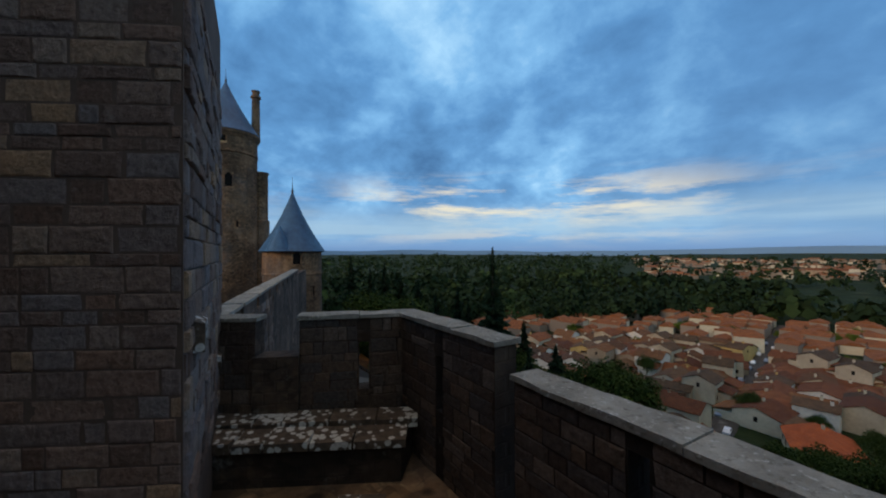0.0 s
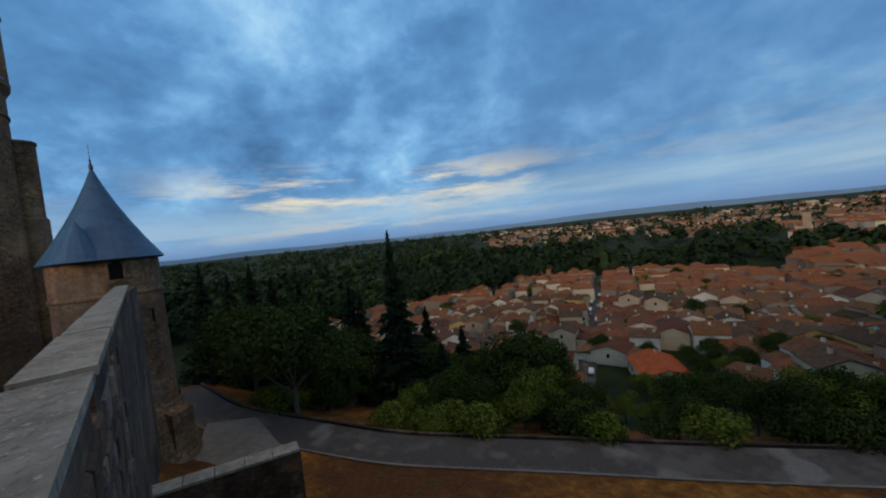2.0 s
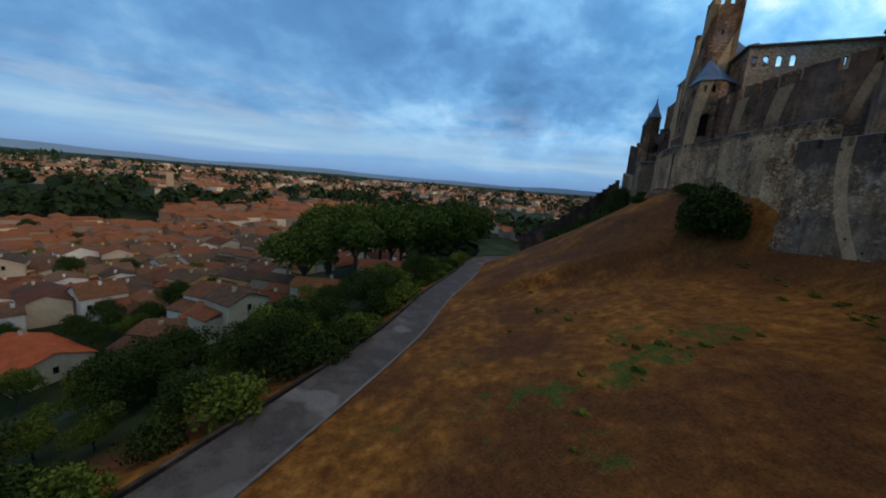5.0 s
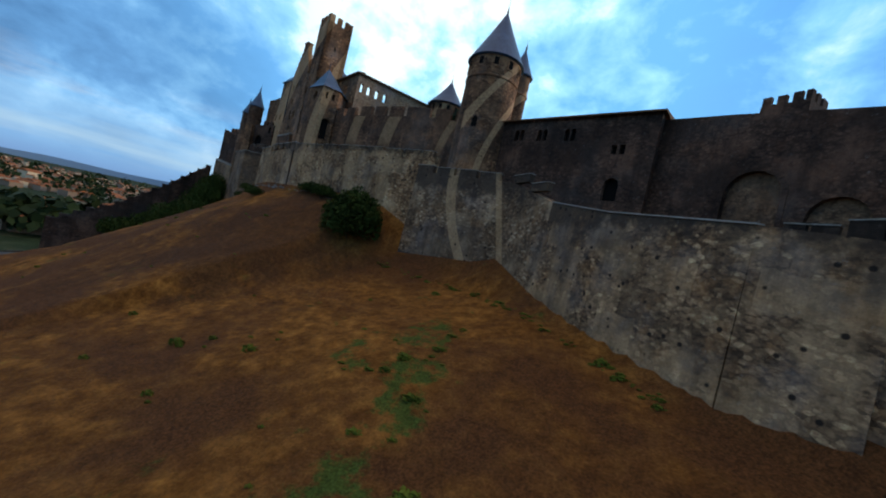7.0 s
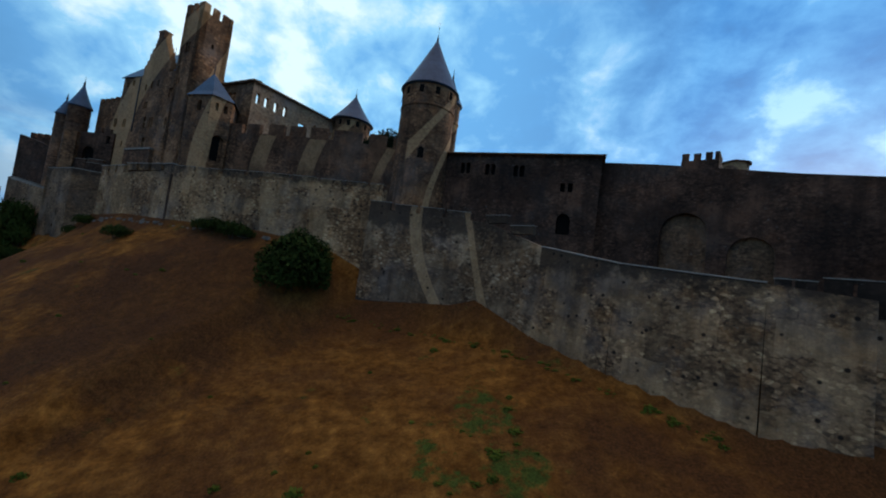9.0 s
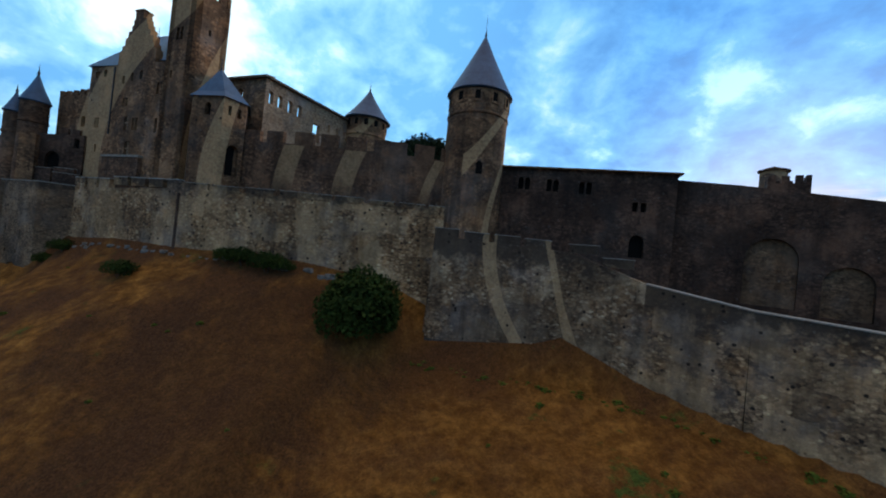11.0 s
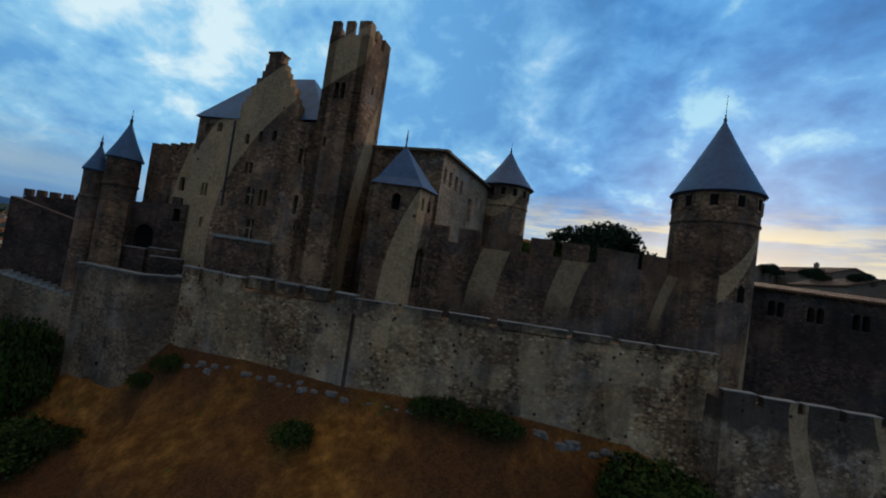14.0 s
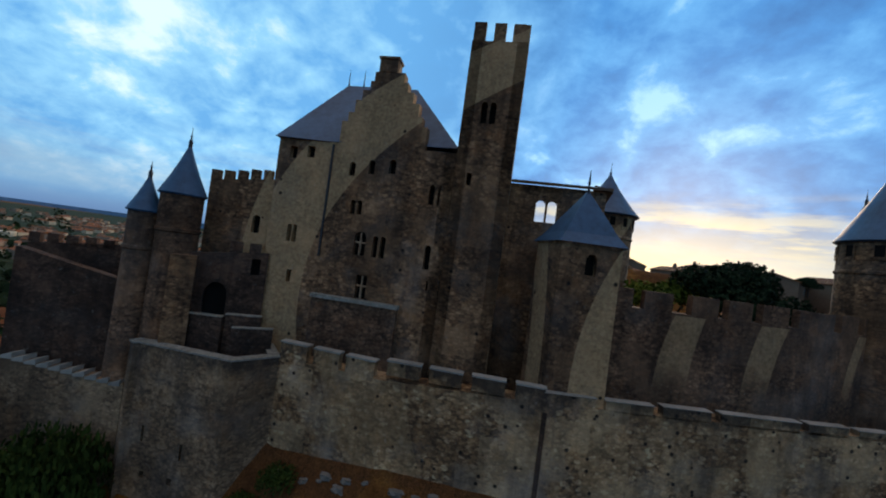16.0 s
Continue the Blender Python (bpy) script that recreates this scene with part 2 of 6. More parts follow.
    col = n.mix(rust, col, n.mix(0.6, (light[0] * 1.1, light[1] * 0.8, light[2] * 0.5), col))
    fine = n.noise(pos, 9.0, 6, 0.65)
    col = n.mix(0.35, col, n.ramp(fine, (0.3, 0.25), (0.7, 0.75)), "OVERLAY")
    patch = n.noise(pos, 0.42, 5, 0.62)
    col = n.mix(0.5, col, n.ramp(patch, (0.34, 0.22), (0.66, 0.78)), "OVERLAY")
    broad = n.noise(pos, 0.16, 5, 0.6)
    soot = n.ramp(broad, (0.44, 0.0), (0.58, 1.0))
    streak = n.noise(n.node("ShaderNodeMapping", Vector=pos, Scale=(1.1, 1.1, 0.1)).outputs[0], 0.8, 5, 0.6)
    run2 = n.ramp(streak, (0.48, 0.0), (0.66, 1.0))
    col = n.mix(n.math("MULTIPLY", soot, stain), col, tuple(0.34 * v for v in dark))
    col = n.mix(n.math("MULTIPLY", run2, drip), col, tuple(0.3 * v for v in dark))
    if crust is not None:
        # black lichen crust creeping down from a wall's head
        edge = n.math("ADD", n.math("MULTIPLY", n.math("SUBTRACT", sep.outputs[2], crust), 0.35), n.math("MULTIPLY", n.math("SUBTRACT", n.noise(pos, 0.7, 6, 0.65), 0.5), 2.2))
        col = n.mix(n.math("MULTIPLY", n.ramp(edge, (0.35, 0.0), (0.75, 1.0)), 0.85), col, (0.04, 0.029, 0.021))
    if rings:
        # worn pale paint in concentric rings, laid out to be seen as circles from the road below
        off = n.node("ShaderNodeVectorMath", Vector=g.outputs["Position"])
        off.operation = "SUBTRACT"
        off.inputs[1].default_value = (101.3, -168.5, -13.9)
        unit = n.t.nodes.new("ShaderNodeVectorMath")
        unit.operation = "NORMALIZE"
        n.t.links.new(off.outputs[0], unit.inputs[0])
        dot = n.t.nodes.new("ShaderNodeVectorMath")
        dot.operation = "DOT_PRODUCT"
        n.t.links.new(unit.outputs[0], dot.inputs[0])
        dot.inputs[1].default_value = (math.cos(0.1217) * math.cos(1.9851), math.cos(0.1217) * math.sin(1.9851), math.sin(0.1217))
        deg = n.math("MULTIPLY", n.math("ARCCOSINE", dot.outputs["Value"]), 180 / math.pi)
        mask = None
        for lo, hi in ((6.93, 7.18),) if bands else ((4.42, 4.67), (5.80, 6.05), (6.93, 7.18), (8.74, 9.14), (9.92, 10.27), (11.45, 11.92), (13.02, 13.43), (14.88, 15.16)):
            one = n.math("LESS_THAN", n.math("ABSOLUTE", n.math("SUBTRACT", deg, (lo + hi) / 2)), (hi - lo) / 2)
            mask = one if mask is None else n.math("MAXIMUM", mask, one)
        for x5, lean, half in bands:
            mark = n.math("ADD", n.math("SUBTRACT", sep.outputs[0], x5), n.math("MULTIPLY", n.math("SUBTRACT", sep.outputs[2], 5.0), lean))
            mask = n.math("MAXIMUM", mask, n.math("LESS_THAN", n.math("ABSOLUTE", mark), half))
        if cut:
            side = n.math("ADD", n.math("MULTIPLY", sep.outputs[0], cut[0]), n.math("MULTIPLY", sep.outputs[1], cut[1]))
            mask = n.math("MULTIPLY", mask, n.math("GREATER_THAN", side, cut[2]))
        wear = n.ramp(n.noise(pos, 1.4, 6, 0.7), (0.3, 0.7), (0.6, 1.0))
        mask = n.math("MULTIPLY", mask, n.ramp(n.math("MULTIPLY", n.math("ADD", sep.outputs[2], n.math("MULTIPLY", wob, 3.0)), 0.04), (0.63, 0.08), (0.72, 1.0))) if fade else mask
        mask = n.math("MULTIPLY", mask, n.math("LESS_THAN", sep.outputs[2], 20.05)) if fade else mask
        col = n.mix(n.math("MULTIPLY", mask, n.math("MULTIPLY", wear, rings)), col, n.mix(n.ramp(n.noise(pos, 3.5, 6, 0.7), (0.35, 0.2), (0.65, 0.65)), PAINT, col))
    if pits:
        # fallen stones and putlog holes, their dark hollows only painted on the face
        hole = n.node("ShaderNodeTexVoronoi", Vector=pos, Scale=1.35)
        rare = n.math("GREATER_THAN", n.node("ShaderNodeSeparateColor", Color=hole.outputs["Color"]).outputs[1], 1 - pits)
        col = n.mix(n.math("MULTIPLY", n.ramp(hole.outputs["Distance"], (0.15, 0.95), (0.24, 0.0)), rare), col, (0.012, 0.009, 0.007))
    lich = n.ramp(n.noise(pos, 2.3, 6, 0.7), (0.62, 0.0), (0.74, 1.0))
    col = n.mix(n.math("MULTIPLY", lich, 0.35), col, (0.36, 0.35, 0.32))
    h = n.math("ADD", n.math("MULTIPLY", n.math("SUBTRACT", 1.0, brick.outputs["Fac"]), 0.6), n.math("ADD", n.math("MULTIPLY", fine, 0.5), n.math("MULTIPLY", tone, 0.5)))
    n.finish(col, h, 0.6, 0.05)
    return mat


CASTLE = ((0.5400, 0.2950, 0.1400), (0.2700, 0.1400, 0.0640), (0.0681, 0.0365, 0.0191), (0.2408, 0.1304, 0.0656))
M_STONE = stone_wall("castle_stone", *CASTLE, stain=0.5, drip=0.42, rings=0.9, pits=0.06, odd=0.7)
M_TOWER = stone_wall("main_tower_stone", *CASTLE, stain=0.6, drip=0.5, rings=0.9, pits=0.06, odd=0.6, cut=(0.94, -0.35, -0.9))
M_STONE_PLAIN = stone_wall("tower_stone", (0.3950, 0.2290, 0.1188), (0.2203, 0.1270, 0.0647), (0.1006, 0.0576, 0.0298), (0.2387, 0.1425, 0.0813), stain=0.45, drip=0.35)
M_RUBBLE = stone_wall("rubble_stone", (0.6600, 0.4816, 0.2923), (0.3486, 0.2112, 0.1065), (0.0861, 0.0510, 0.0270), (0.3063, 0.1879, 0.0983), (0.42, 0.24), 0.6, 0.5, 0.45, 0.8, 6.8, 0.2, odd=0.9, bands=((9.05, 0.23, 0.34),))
M_CURTAIN = stone_wall("curtain_rubble", (0.7600, 0.5100, 0.2700), (0.4500, 0.2480, 0.1080), (0.0672, 0.0380, 0.0192), (0.3158, 0.1793, 0.0867), (0.45, 0.26), 0.6, 0.36, 0.34, 0.35, 11.8, 0.4, odd=0.95)
M_DARK = stone_wall("sooty_stone", (0.2189, 0.1167, 0.0699), (0.1004, 0.0552, 0.0340), (0.0381, 0.0224, 0.0152), (0.0900, 0.0528, 0.0340), (0.6, 0.34), 0.3, 0.6, 0.5)
M_GATE = stone_wall("gate_stone", (0.4268, 0.2302, 0.1228), (0.1849, 0.0975, 0.0514), (0.0601, 0.0325, 0.0194), (0.2095, 0.1158, 0.0661))
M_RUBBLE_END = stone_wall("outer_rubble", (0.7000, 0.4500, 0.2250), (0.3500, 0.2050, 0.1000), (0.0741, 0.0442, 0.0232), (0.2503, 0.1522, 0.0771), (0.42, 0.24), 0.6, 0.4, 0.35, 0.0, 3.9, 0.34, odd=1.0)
M_BASTION = stone_wall("bastion_stone", (0.47, 0.30, 0.165), (0.29, 0.178, 0.095), (0.09, 0.058, 0.037), (0.25, 0.16, 0.095), (0.6, 0.3), 0.3, 0.45, 0.35, 0.0, 10.6)
M_HALL = stone_wall("hall_plaster_stone", (0.72, 0.455, 0.26), (0.58, 0.36, 0.20), (0.3105, 0.1922, 0.1108), (0.52, 0.32, 0.185), stain=0.25, drip=0.22)
M_INNER = stone_wall("inner_curtain_stone", (0.3931, 0.2118, 0.1104), (0.1778, 0.0924, 0.0479), (0.0593, 0.0324, 0.0184), (0.1995, 0.1102, 0.0606), rings=0.62, fade=True, odd=0.5)
M_SOCLE = stone_wall("socle_stone", (0.20, 0.16, 0.13), (0.115, 0.088, 0.068), (0.05, 0.038, 0.03), (0.10, 0.08, 0.065), (0.6, 0.3), 0.3, 0.35, 0.3)
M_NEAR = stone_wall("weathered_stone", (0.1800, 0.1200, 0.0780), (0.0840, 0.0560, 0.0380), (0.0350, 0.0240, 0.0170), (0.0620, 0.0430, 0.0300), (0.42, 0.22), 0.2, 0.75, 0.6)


def plain(name, color, rough=0.9, vary=0.25, scale=3.0, metal=0.0, bump=0.3, spec=0.3, dist=0.02):
    mat = material(name, rough, metal, spec)
    n = Net(mat)
    pos = n.place(kind="World")
    a, b = n.noise(pos, scale, 6, 0.6), n.noise(pos, scale * 0.12, 3)
    lo, hi = tuple(v * (1 - vary) for v in color), tuple(min(1, v * (1 + vary)) for v in color)
    col = n.mix(0.5, n.ramp(a, (0.3, lo), (0.7, hi)), n.ramp(b, (0.35, lo), (0.65, hi)))
    n.finish(col, a, bump, dist)
    return mat


M_SLATE = plain("roof_slate", (0.034, 0.086, 0.155), 0.5, 0.4, 2.0, spec=0.35)
# near-black stands in for unlit interiors behind openings; tyres use it too
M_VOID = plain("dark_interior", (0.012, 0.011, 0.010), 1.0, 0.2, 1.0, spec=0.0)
M_IRON = plain("dark_iron", (0.05, 0.05, 0.055), 0.5, 0.2, 8.0, 0.8)
M_TIMBER = plain("aged_timber", (0.12, 0.08, 0.05), 0.85, 0.3, 6.0)


def asphalt_material():
    """Dark worn asphalt with pale repairs and dust along it."""
    mat = material("worn_asphalt", 0.85)
    n = Net(mat)
    pos = n.place(kind="World")
    fine, broad = n.noise(pos, 6.0, 6, 0.7), n.noise(pos, 0.35, 5, 0.6)
    col = n.ramp(fine, (0.3, (0.035, 0.031, 0.028)), (0.7, (0.075, 0.066, 0.058)))
    col = n.mix(n.ramp(broad, (0.5, 0.0), (0.6, 0.7)), col, (0.10, 0.088, 0.075))
    patch = n.ramp(n.noise(pos, 0.22, 2, 0.4), (0.64, 0.0), (0.70, 0.45))
    col = n.mix(patch, col, n.ramp(fine, (0.3, (0.17, 0.165, 0.155)), (0.7, (0.28, 0.27, 0.25))))
    n.finish(col, fine, 0.4, 0.02)
    return mat


M_ASPHALT = asphalt_material()
M_PLASTER = [plain("house_plaster", c, 0.9, 0.22, 1.2) for c in ((0.47, 0.36, 0.23), (0.55, 0.45, 0.30), (0.33, 0.23, 0.14), (0.66, 0.58, 0.46), (0.52, 0.33, 0.11))]


def tile_roof(name, a, b, c):
    mat = material(name, 0.85)
    n = Net(mat)
    uv = n.place(kind="World")
    t = n.noise(uv, 1.1, 6, 0.7)
    r = n.t.nodes.new("ShaderNodeObjectInfo").outputs["Random"]
    col = n.ramp(t, (0.3, a), (0.5, b), (0.7, c))
    col = n.mix(n.ramp(r, (0.0, 0.7), (0.45, 0.0)), col, tuple(0.42 * v for v in b))
    col = n.mix(n.ramp(r, (0.55, 0.0), (1.0, 0.6)), col, (1.5 * c[0], 1.25 * c[1], 1.1 * c[2]))
    col = n.mix(0.5, col, n.ramp(n.noise(uv, 0.5, 6, 0.7), (0.35, 0.25), (0.65, 0.75)), "OVERLAY")
    wave = n.node("ShaderNodeTexWave", Vector=n.place(kind="Object"), Scale=1.3)
    wave.bands_direction = "X"
    col = n.mix(n.ramp(wave.outputs["Fac"], (0.15, 0.45), (0.5, 0.0)), col, tuple(0.3 * v for v in a))
    n.finish(col, wave.outputs["Fac"], 0.9, 0.12)
    return mat


M_TILE = [tile_roof("clay_tiles", (0.080, 0.031, 0.011), (0.155, 0.060, 0.019), (0.23, 0.108, 0.038)), tile_roof("brown_clay_tiles", (0.058, 0.029, 0.013), (0.105, 0.056, 0.025), (0.165, 0.095, 0.046)), tile_roof("red_clay_tiles", (0.115, 0.032, 0.010), (0.20, 0.058, 0.016), (0.25, 0.100, 0.033))]
M_ORANGE = tile_roof("new_orange_tiles", (0.50, 0.09, 0.014), (0.64, 0.13, 0.022), (0.68, 0.18, 0.04))


def foliage(name, a, b):
    mat = material(name, 0.8, spec=0.05)
    n = Net(mat)
    g = n.t.nodes.new("ShaderNodeNewGeometry")
    col = n.ramp(g.outputs["Random Per Island"], (0.0, a), (1.0, b))
    br = n.noise(n.place(kind="World"), 0.35, 3)
    col = n.mix(n.ramp(br, (0.35, 0.0), (0.7, 0.6)), col, tuple(v * 1.5 for v in b))
    n.finish(col)
    return mat


M_LEAF = foliage("dark_leaves", (0.010, 0.019, 0.005), (0.036, 0.054, 0.011))
M_LEAF2 = foliage("bright_leaves", (0.026, 0.046, 0.007), (0.10, 0.125, 0.018))
M_PLANE = foliage("plane_leaves", (0.020, 0.036, 0.006), (0.065, 0.090, 0.015))
M_CONIFER = foliage("conifer_needles", (0.006, 0.012, 0.007), (0.016, 0.03, 0.014))
M_BARK = plain("bark", (0.07, 0.055, 0.045), 0.95, 0.3, 4.0, bump=0.8)


def coping_material():
    """Grey weathered slabs mottled with dark moss and pale lichen."""
    mat = material("coping_stone", 0.92)
    n = Net(mat)
    pos = n.place(kind="World")
    col = n.ramp(n.noise(pos, 2.2, 6, 0.65), (0.3, (0.15, 0.138, 0.112)), (0.55, (0.26, 0.245, 0.207)), (0.72, (0.35, 0.335, 0.287)))
    col = n.mix(n.ramp(n.noise(pos, 11, 6, 0.7), (0.54, 0.0), (0.66, 0.7)), col, (0.075, 0.066, 0.05))
    col = n.mix(n.ramp(n.noise(pos, 17, 5, 0.6), (0.6, 0.0), (0.66, 0.75)), col, (0.46, 0.45, 0.41))
    n.finish(col, n.noise(pos, 13, 6, 0.7), 0.9, 0.03)
    return mat


M_COPING = coping_material()
M_SLAB = plain("pale_slab", (0.27, 0.25, 0.215), 0.9, 0.35, 2.5, bump=0.5)
M_PAVING = plain("pale_paving", (0.15, 0.135, 0.115), 0.9, 0.4, 1.5, bump=0.5)


def crust_material():
    """Dark stone spotted with round white lichen."""
    mat = material("lichen_stone", 0.92)
    n = Net(mat)
    pos = n.place(kind="World")
    col = n.ramp(n.noise(pos, 7.0, 6, 0.7), (0.3, (0.035, 0.027, 0.02)), (0.7, (0.12, 0.088, 0.062)))
    vor = n.node("ShaderNodeTexVoronoi", Vector=n.mix(0.06, pos, n.node("ShaderNodeTexNoise", Vector=pos, Scale=6.0, Detail=4.0).outputs["Color"]), Scale=7.5)
    spot = n.math("SUBTRACT", n.math("ADD", n.noise(pos, 1.1, 3), n.math("MULTIPLY", n.noise(pos, 16, 4), 0.3)), vor.outputs["Distance"])
    col = n.mix(n.ramp(spot, (0.24, 0.0), (0.32, 0.9)), col, n.ramp(n.noise(pos, 20, 4), (0.3, (0.38, 0.37, 0.33)), (0.7, (0.62, 0.61, 0.57))))
    n.finish(col, n.noise(pos, 9, 5), 0.7, 0.03)
    return mat


M_CRUST = crust_material()


def woods_material():
    """Leafage whose tone shifts from tree to tree and over whole stands."""
    mat = material("woodland_leaves", 0.8, spec=0.1)
    n = Net(mat)
    g = n.t.nodes.new("ShaderNodeNewGeometry")
    pos = n.place(kind="World")
    one = n.ramp(g.outputs["Random Per Island"], (0.0, (0.009, 0.017, 0.005)), (1.0, (0.018, 0.031, 0.009)))
    col = n.mix(n.ramp(n.noise(pos, 0.03, 3), (0.5, 0.0), (0.68, 0.8)), one, (0.05, 0.075, 0.02))
    col = n.mix(n.ramp(n.noise(pos, 0.008, 3), (0.45, 0.0), (0.62, 0.7)), col, (0.010, 0.02, 0.008))
    n.finish(col)
    return mat


M_WOODS = woods_material()


# ---- mesh helpers ----
def mesh(name, verts, faces, mat, smooth=False):
    me = bpy.data.meshes.new(name)
    me.from_pydata([tuple(v) for v in verts], [], faces)
    me.materials.append(mat)
    if smooth:
        me.polygons.foreach_set("use_smooth", [True] * len(me.polygons))
    me.update()
    return me


def fixed(me):
    bm = bmesh.new()
    bm.from_mesh(me)
    bmesh.ops.recalc_face_normals(bm, faces=bm.faces)
    bm.to_mesh(me)
    bm.free()
    return me


def part(name, me, parent=None, label="", m=None):
    ob = new(name, me)
    if m is not None:
        ob.matrix_world = m
    if parent is not None:
        ob.parent = parent
    return tagged(ob, label)


def thing(name, label, category, at=(0, 0, 0), turn=0.0, group="", kind=""):
    ob = new(name)
    ob.empty_display_size = 0.3
    ob.matrix_world = pose(*at, 0, 0, turn)
    return tagged(ob, label, category, group, kind)


class Mesh:
    """Collects polygons into one mesh."""

    def __init__(self):
        self.v, self.f = [], []

    def poly(self, *pts):
        k = len(self.v)
        self.v += [tuple(p) for p in pts]
        self.f.append(tuple(range(k, k + len(pts))))
        return self

    def prism(self, base, z0, z1, cap=True):
        """An upright prism; z1 may be one height a corner."""
        n, k = len(base), len(self.v)
        lo = z0 if isinstance(z0, (list, tuple)) else [z0] * n
        hi = z1 if isinstance(z1, (list, tuple)) else [z1] * n
        self.v += [(x, y, z) for (x, y), z in zip(base, lo)] + [(x, y, z) for (x, y), z in zip(base, hi)]
        self.f += [(k + i, k + (i + 1) % n, k + n + (i + 1) % n, k + n + i) for i in range(n)]
        if cap:
            self.f += [tuple(k + n + i for i in range(n)), tuple(k + n - 1 - i for i in range(n))]
        return self

    def box(self, x0, x1, y0, y1, z0, z1):
        return self.prism([(x0, y0), (x1, y0), (x1, y1), (x0, y1)], z0, z1)

    def lathe(self, profile, n=40, cx=0.0, cy=0.0, close=True):
        k = len(self.v)
        for r, z in profile:
            self.v += [(cx + r * math.cos(2 * math.pi * i / n), cy + r * math.sin(2 * math.pi * i / n), z) for i in range(n)]
        for j in range(len(profile) - 1):
            self.f += [(k + j * n + i, k + j * n + (i + 1) % n, k + (j + 1) * n + (i + 1) % n, k + (j + 1) * n + i) for i in range(n)]
        if close:
            self.f += [tuple(k + n - 1 - i for i in range(n)), tuple(k + (len(profile) - 1) * n + i for i in range(n))]
        return self

    def done(self, name, mat, smooth=False, fix=True):
        me = mesh(name, self.v, self.f, mat, smooth)
        return fixed(me) if fix else me


def along(p, q, u, off=0.0):
    """The plan point u metres from p towards q, off metres to the left of that way."""
    dx, dy = q[0] - p[0], q[1] - p[1]
    d = math.hypot(dx, dy)
    dx, dy = dx / d, dy / d
    return (p[0] + dx * u - dy * off, p[1] + dy * u + dx * off)


def span(p, q):
    return math.hypot(q[0] - p[0], q[1] - p[1])


def facade(p, q, z0, z1, thick, openings=(), lean=0.0, through=False):
    """A wall from p to q whose outer face lies to the right of that way, with openings (u, z, width, height, arched), 0.6 m deep or through it.
    z1 is the top's height at p and q. Returns the wall and the dark backs of its openings as Mesh objects."""
    d = span(p, q)
    za, zb = z1 if isinstance(z1, tuple) else (z1, z1)
    us = sorted({0.0, d, *[o[0] - o[2] / 2 for o in openings], *[o[0] + o[2] / 2 for o in openings]})
    vs = sorted({z0, *[o[1] for o in openings], *[o[1] + o[3] for o in openings]})
    w, backs = Mesh(), []
    deep = thick if through else min(0.6, thick * 0.8)

    def top(u):
        return za + (zb - za) * u / d

    def at(u, z, off):
        return (*along(p, q, u, off - lean * max(0.0, 5.5 - z)), z)

    def sheet(off, holes):
        for a, b in zip(us, us[1:]):
            mid = (a + b) / 2
            for c, e in zip(vs, vs[1:] + [None]):
                if e is not None and holes and any(abs(mid - o[0]) < o[2] / 2 and o[1] - 1e-6 <= (c + e) / 2 <= o[1] + o[3] for o in openings):
                    continue
                ea, eb = (top(a), top(b)) if e is None else (e, e)
                w.poly(at(a, c, off), at(b, c, off), at(b, eb, off), at(a, ea, off))

    sheet(0, True)
    sheet(thick, through)
    for u, z, ww, hh, arched in openings:
        a, b, c, e = u - ww / 2, u + ww / 2, z, z + hh
        ring = [(a, c), (b, c), (b, e), (a, e)]
        if arched:
            rise = min(ww / 2 * arched, hh * 0.7)
            arc = [(u + ww / 2 * math.cos(t), e - rise + rise * math.sin(t)) for t in [math.pi * k / 10 for k in range(11)]]
            ring = [(a, c), (b, c)] + arc
            for off in (0, thick) if through else (0,):
                for half, corner in ((arc[:6], (b, e)), (arc[5:], (a, e))):
                    for k in range(5):
                        w.poly(at(*corner, off), at(*half[k], off), at(*half[k + 1], off))
        for (s, t), (s2, t2) in zip(ring, ring[1:] + ring[:1]):
            w.poly(at(s, t, 0), at(s2, t2, 0), at(s2, t2, deep), at(s, t, deep))
        if not through:
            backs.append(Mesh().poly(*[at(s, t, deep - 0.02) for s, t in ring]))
    w.poly(at(0, top(0), 0), at(d, top(d), 0), at(d, top(d), thick), at(0, top(0), thick))
    w.poly(at(0, z0, 0), at(0, z0, thick), at(0, top(0), thick), at(0, top(0), 0))
    w.poly(at(d, z0, 0), at(d, z0, thick), at(d, top(d), thick), at(d, top(d), 0))
    return w, backs


def merlons(parent, p, q, z, mat, width, gap, height, thick, cap=None, start=0.0, stop=None, zq=None, name="merlon", coping=0.0):
    """A row of merlons on a wall top from p to q, each an object of its own."""
    d = span(p, q) if stop is None else stop
    u, k = start, 0
    while u + width * 0.6 < d:
        w = min(width * (0.92 + 0.16 * random.random()), d - u)
        zz = z if zq is None else z + (zq - z) * u / span(p, q)
        a, b, c, e = along(p, q, u), along(p, q, u + w), along(p, q, u + w, thick), along(p, q, u, thick)
        h = height * (0.94 + 0.1 * random.random())
        one = part(name, Mesh().prism([a, b, c, e], zz - 0.05, zz + h).done(name, mat), parent)
        if coping:
            o = 0.06
            a, b, c, e = along(p, q, u - o, -o), along(p, q, u + w + o, -o), along(p, q, u + w + o, thick + o), along(p, q, u - o, thick + o)
            part("coping", Mesh().prism([a, b, c, e], zz + h, zz + h + coping).done("coping", cap or mat), one, "pale weathered coping slab")
        u += w + gap * (0.9 + 0.2 * random.random())

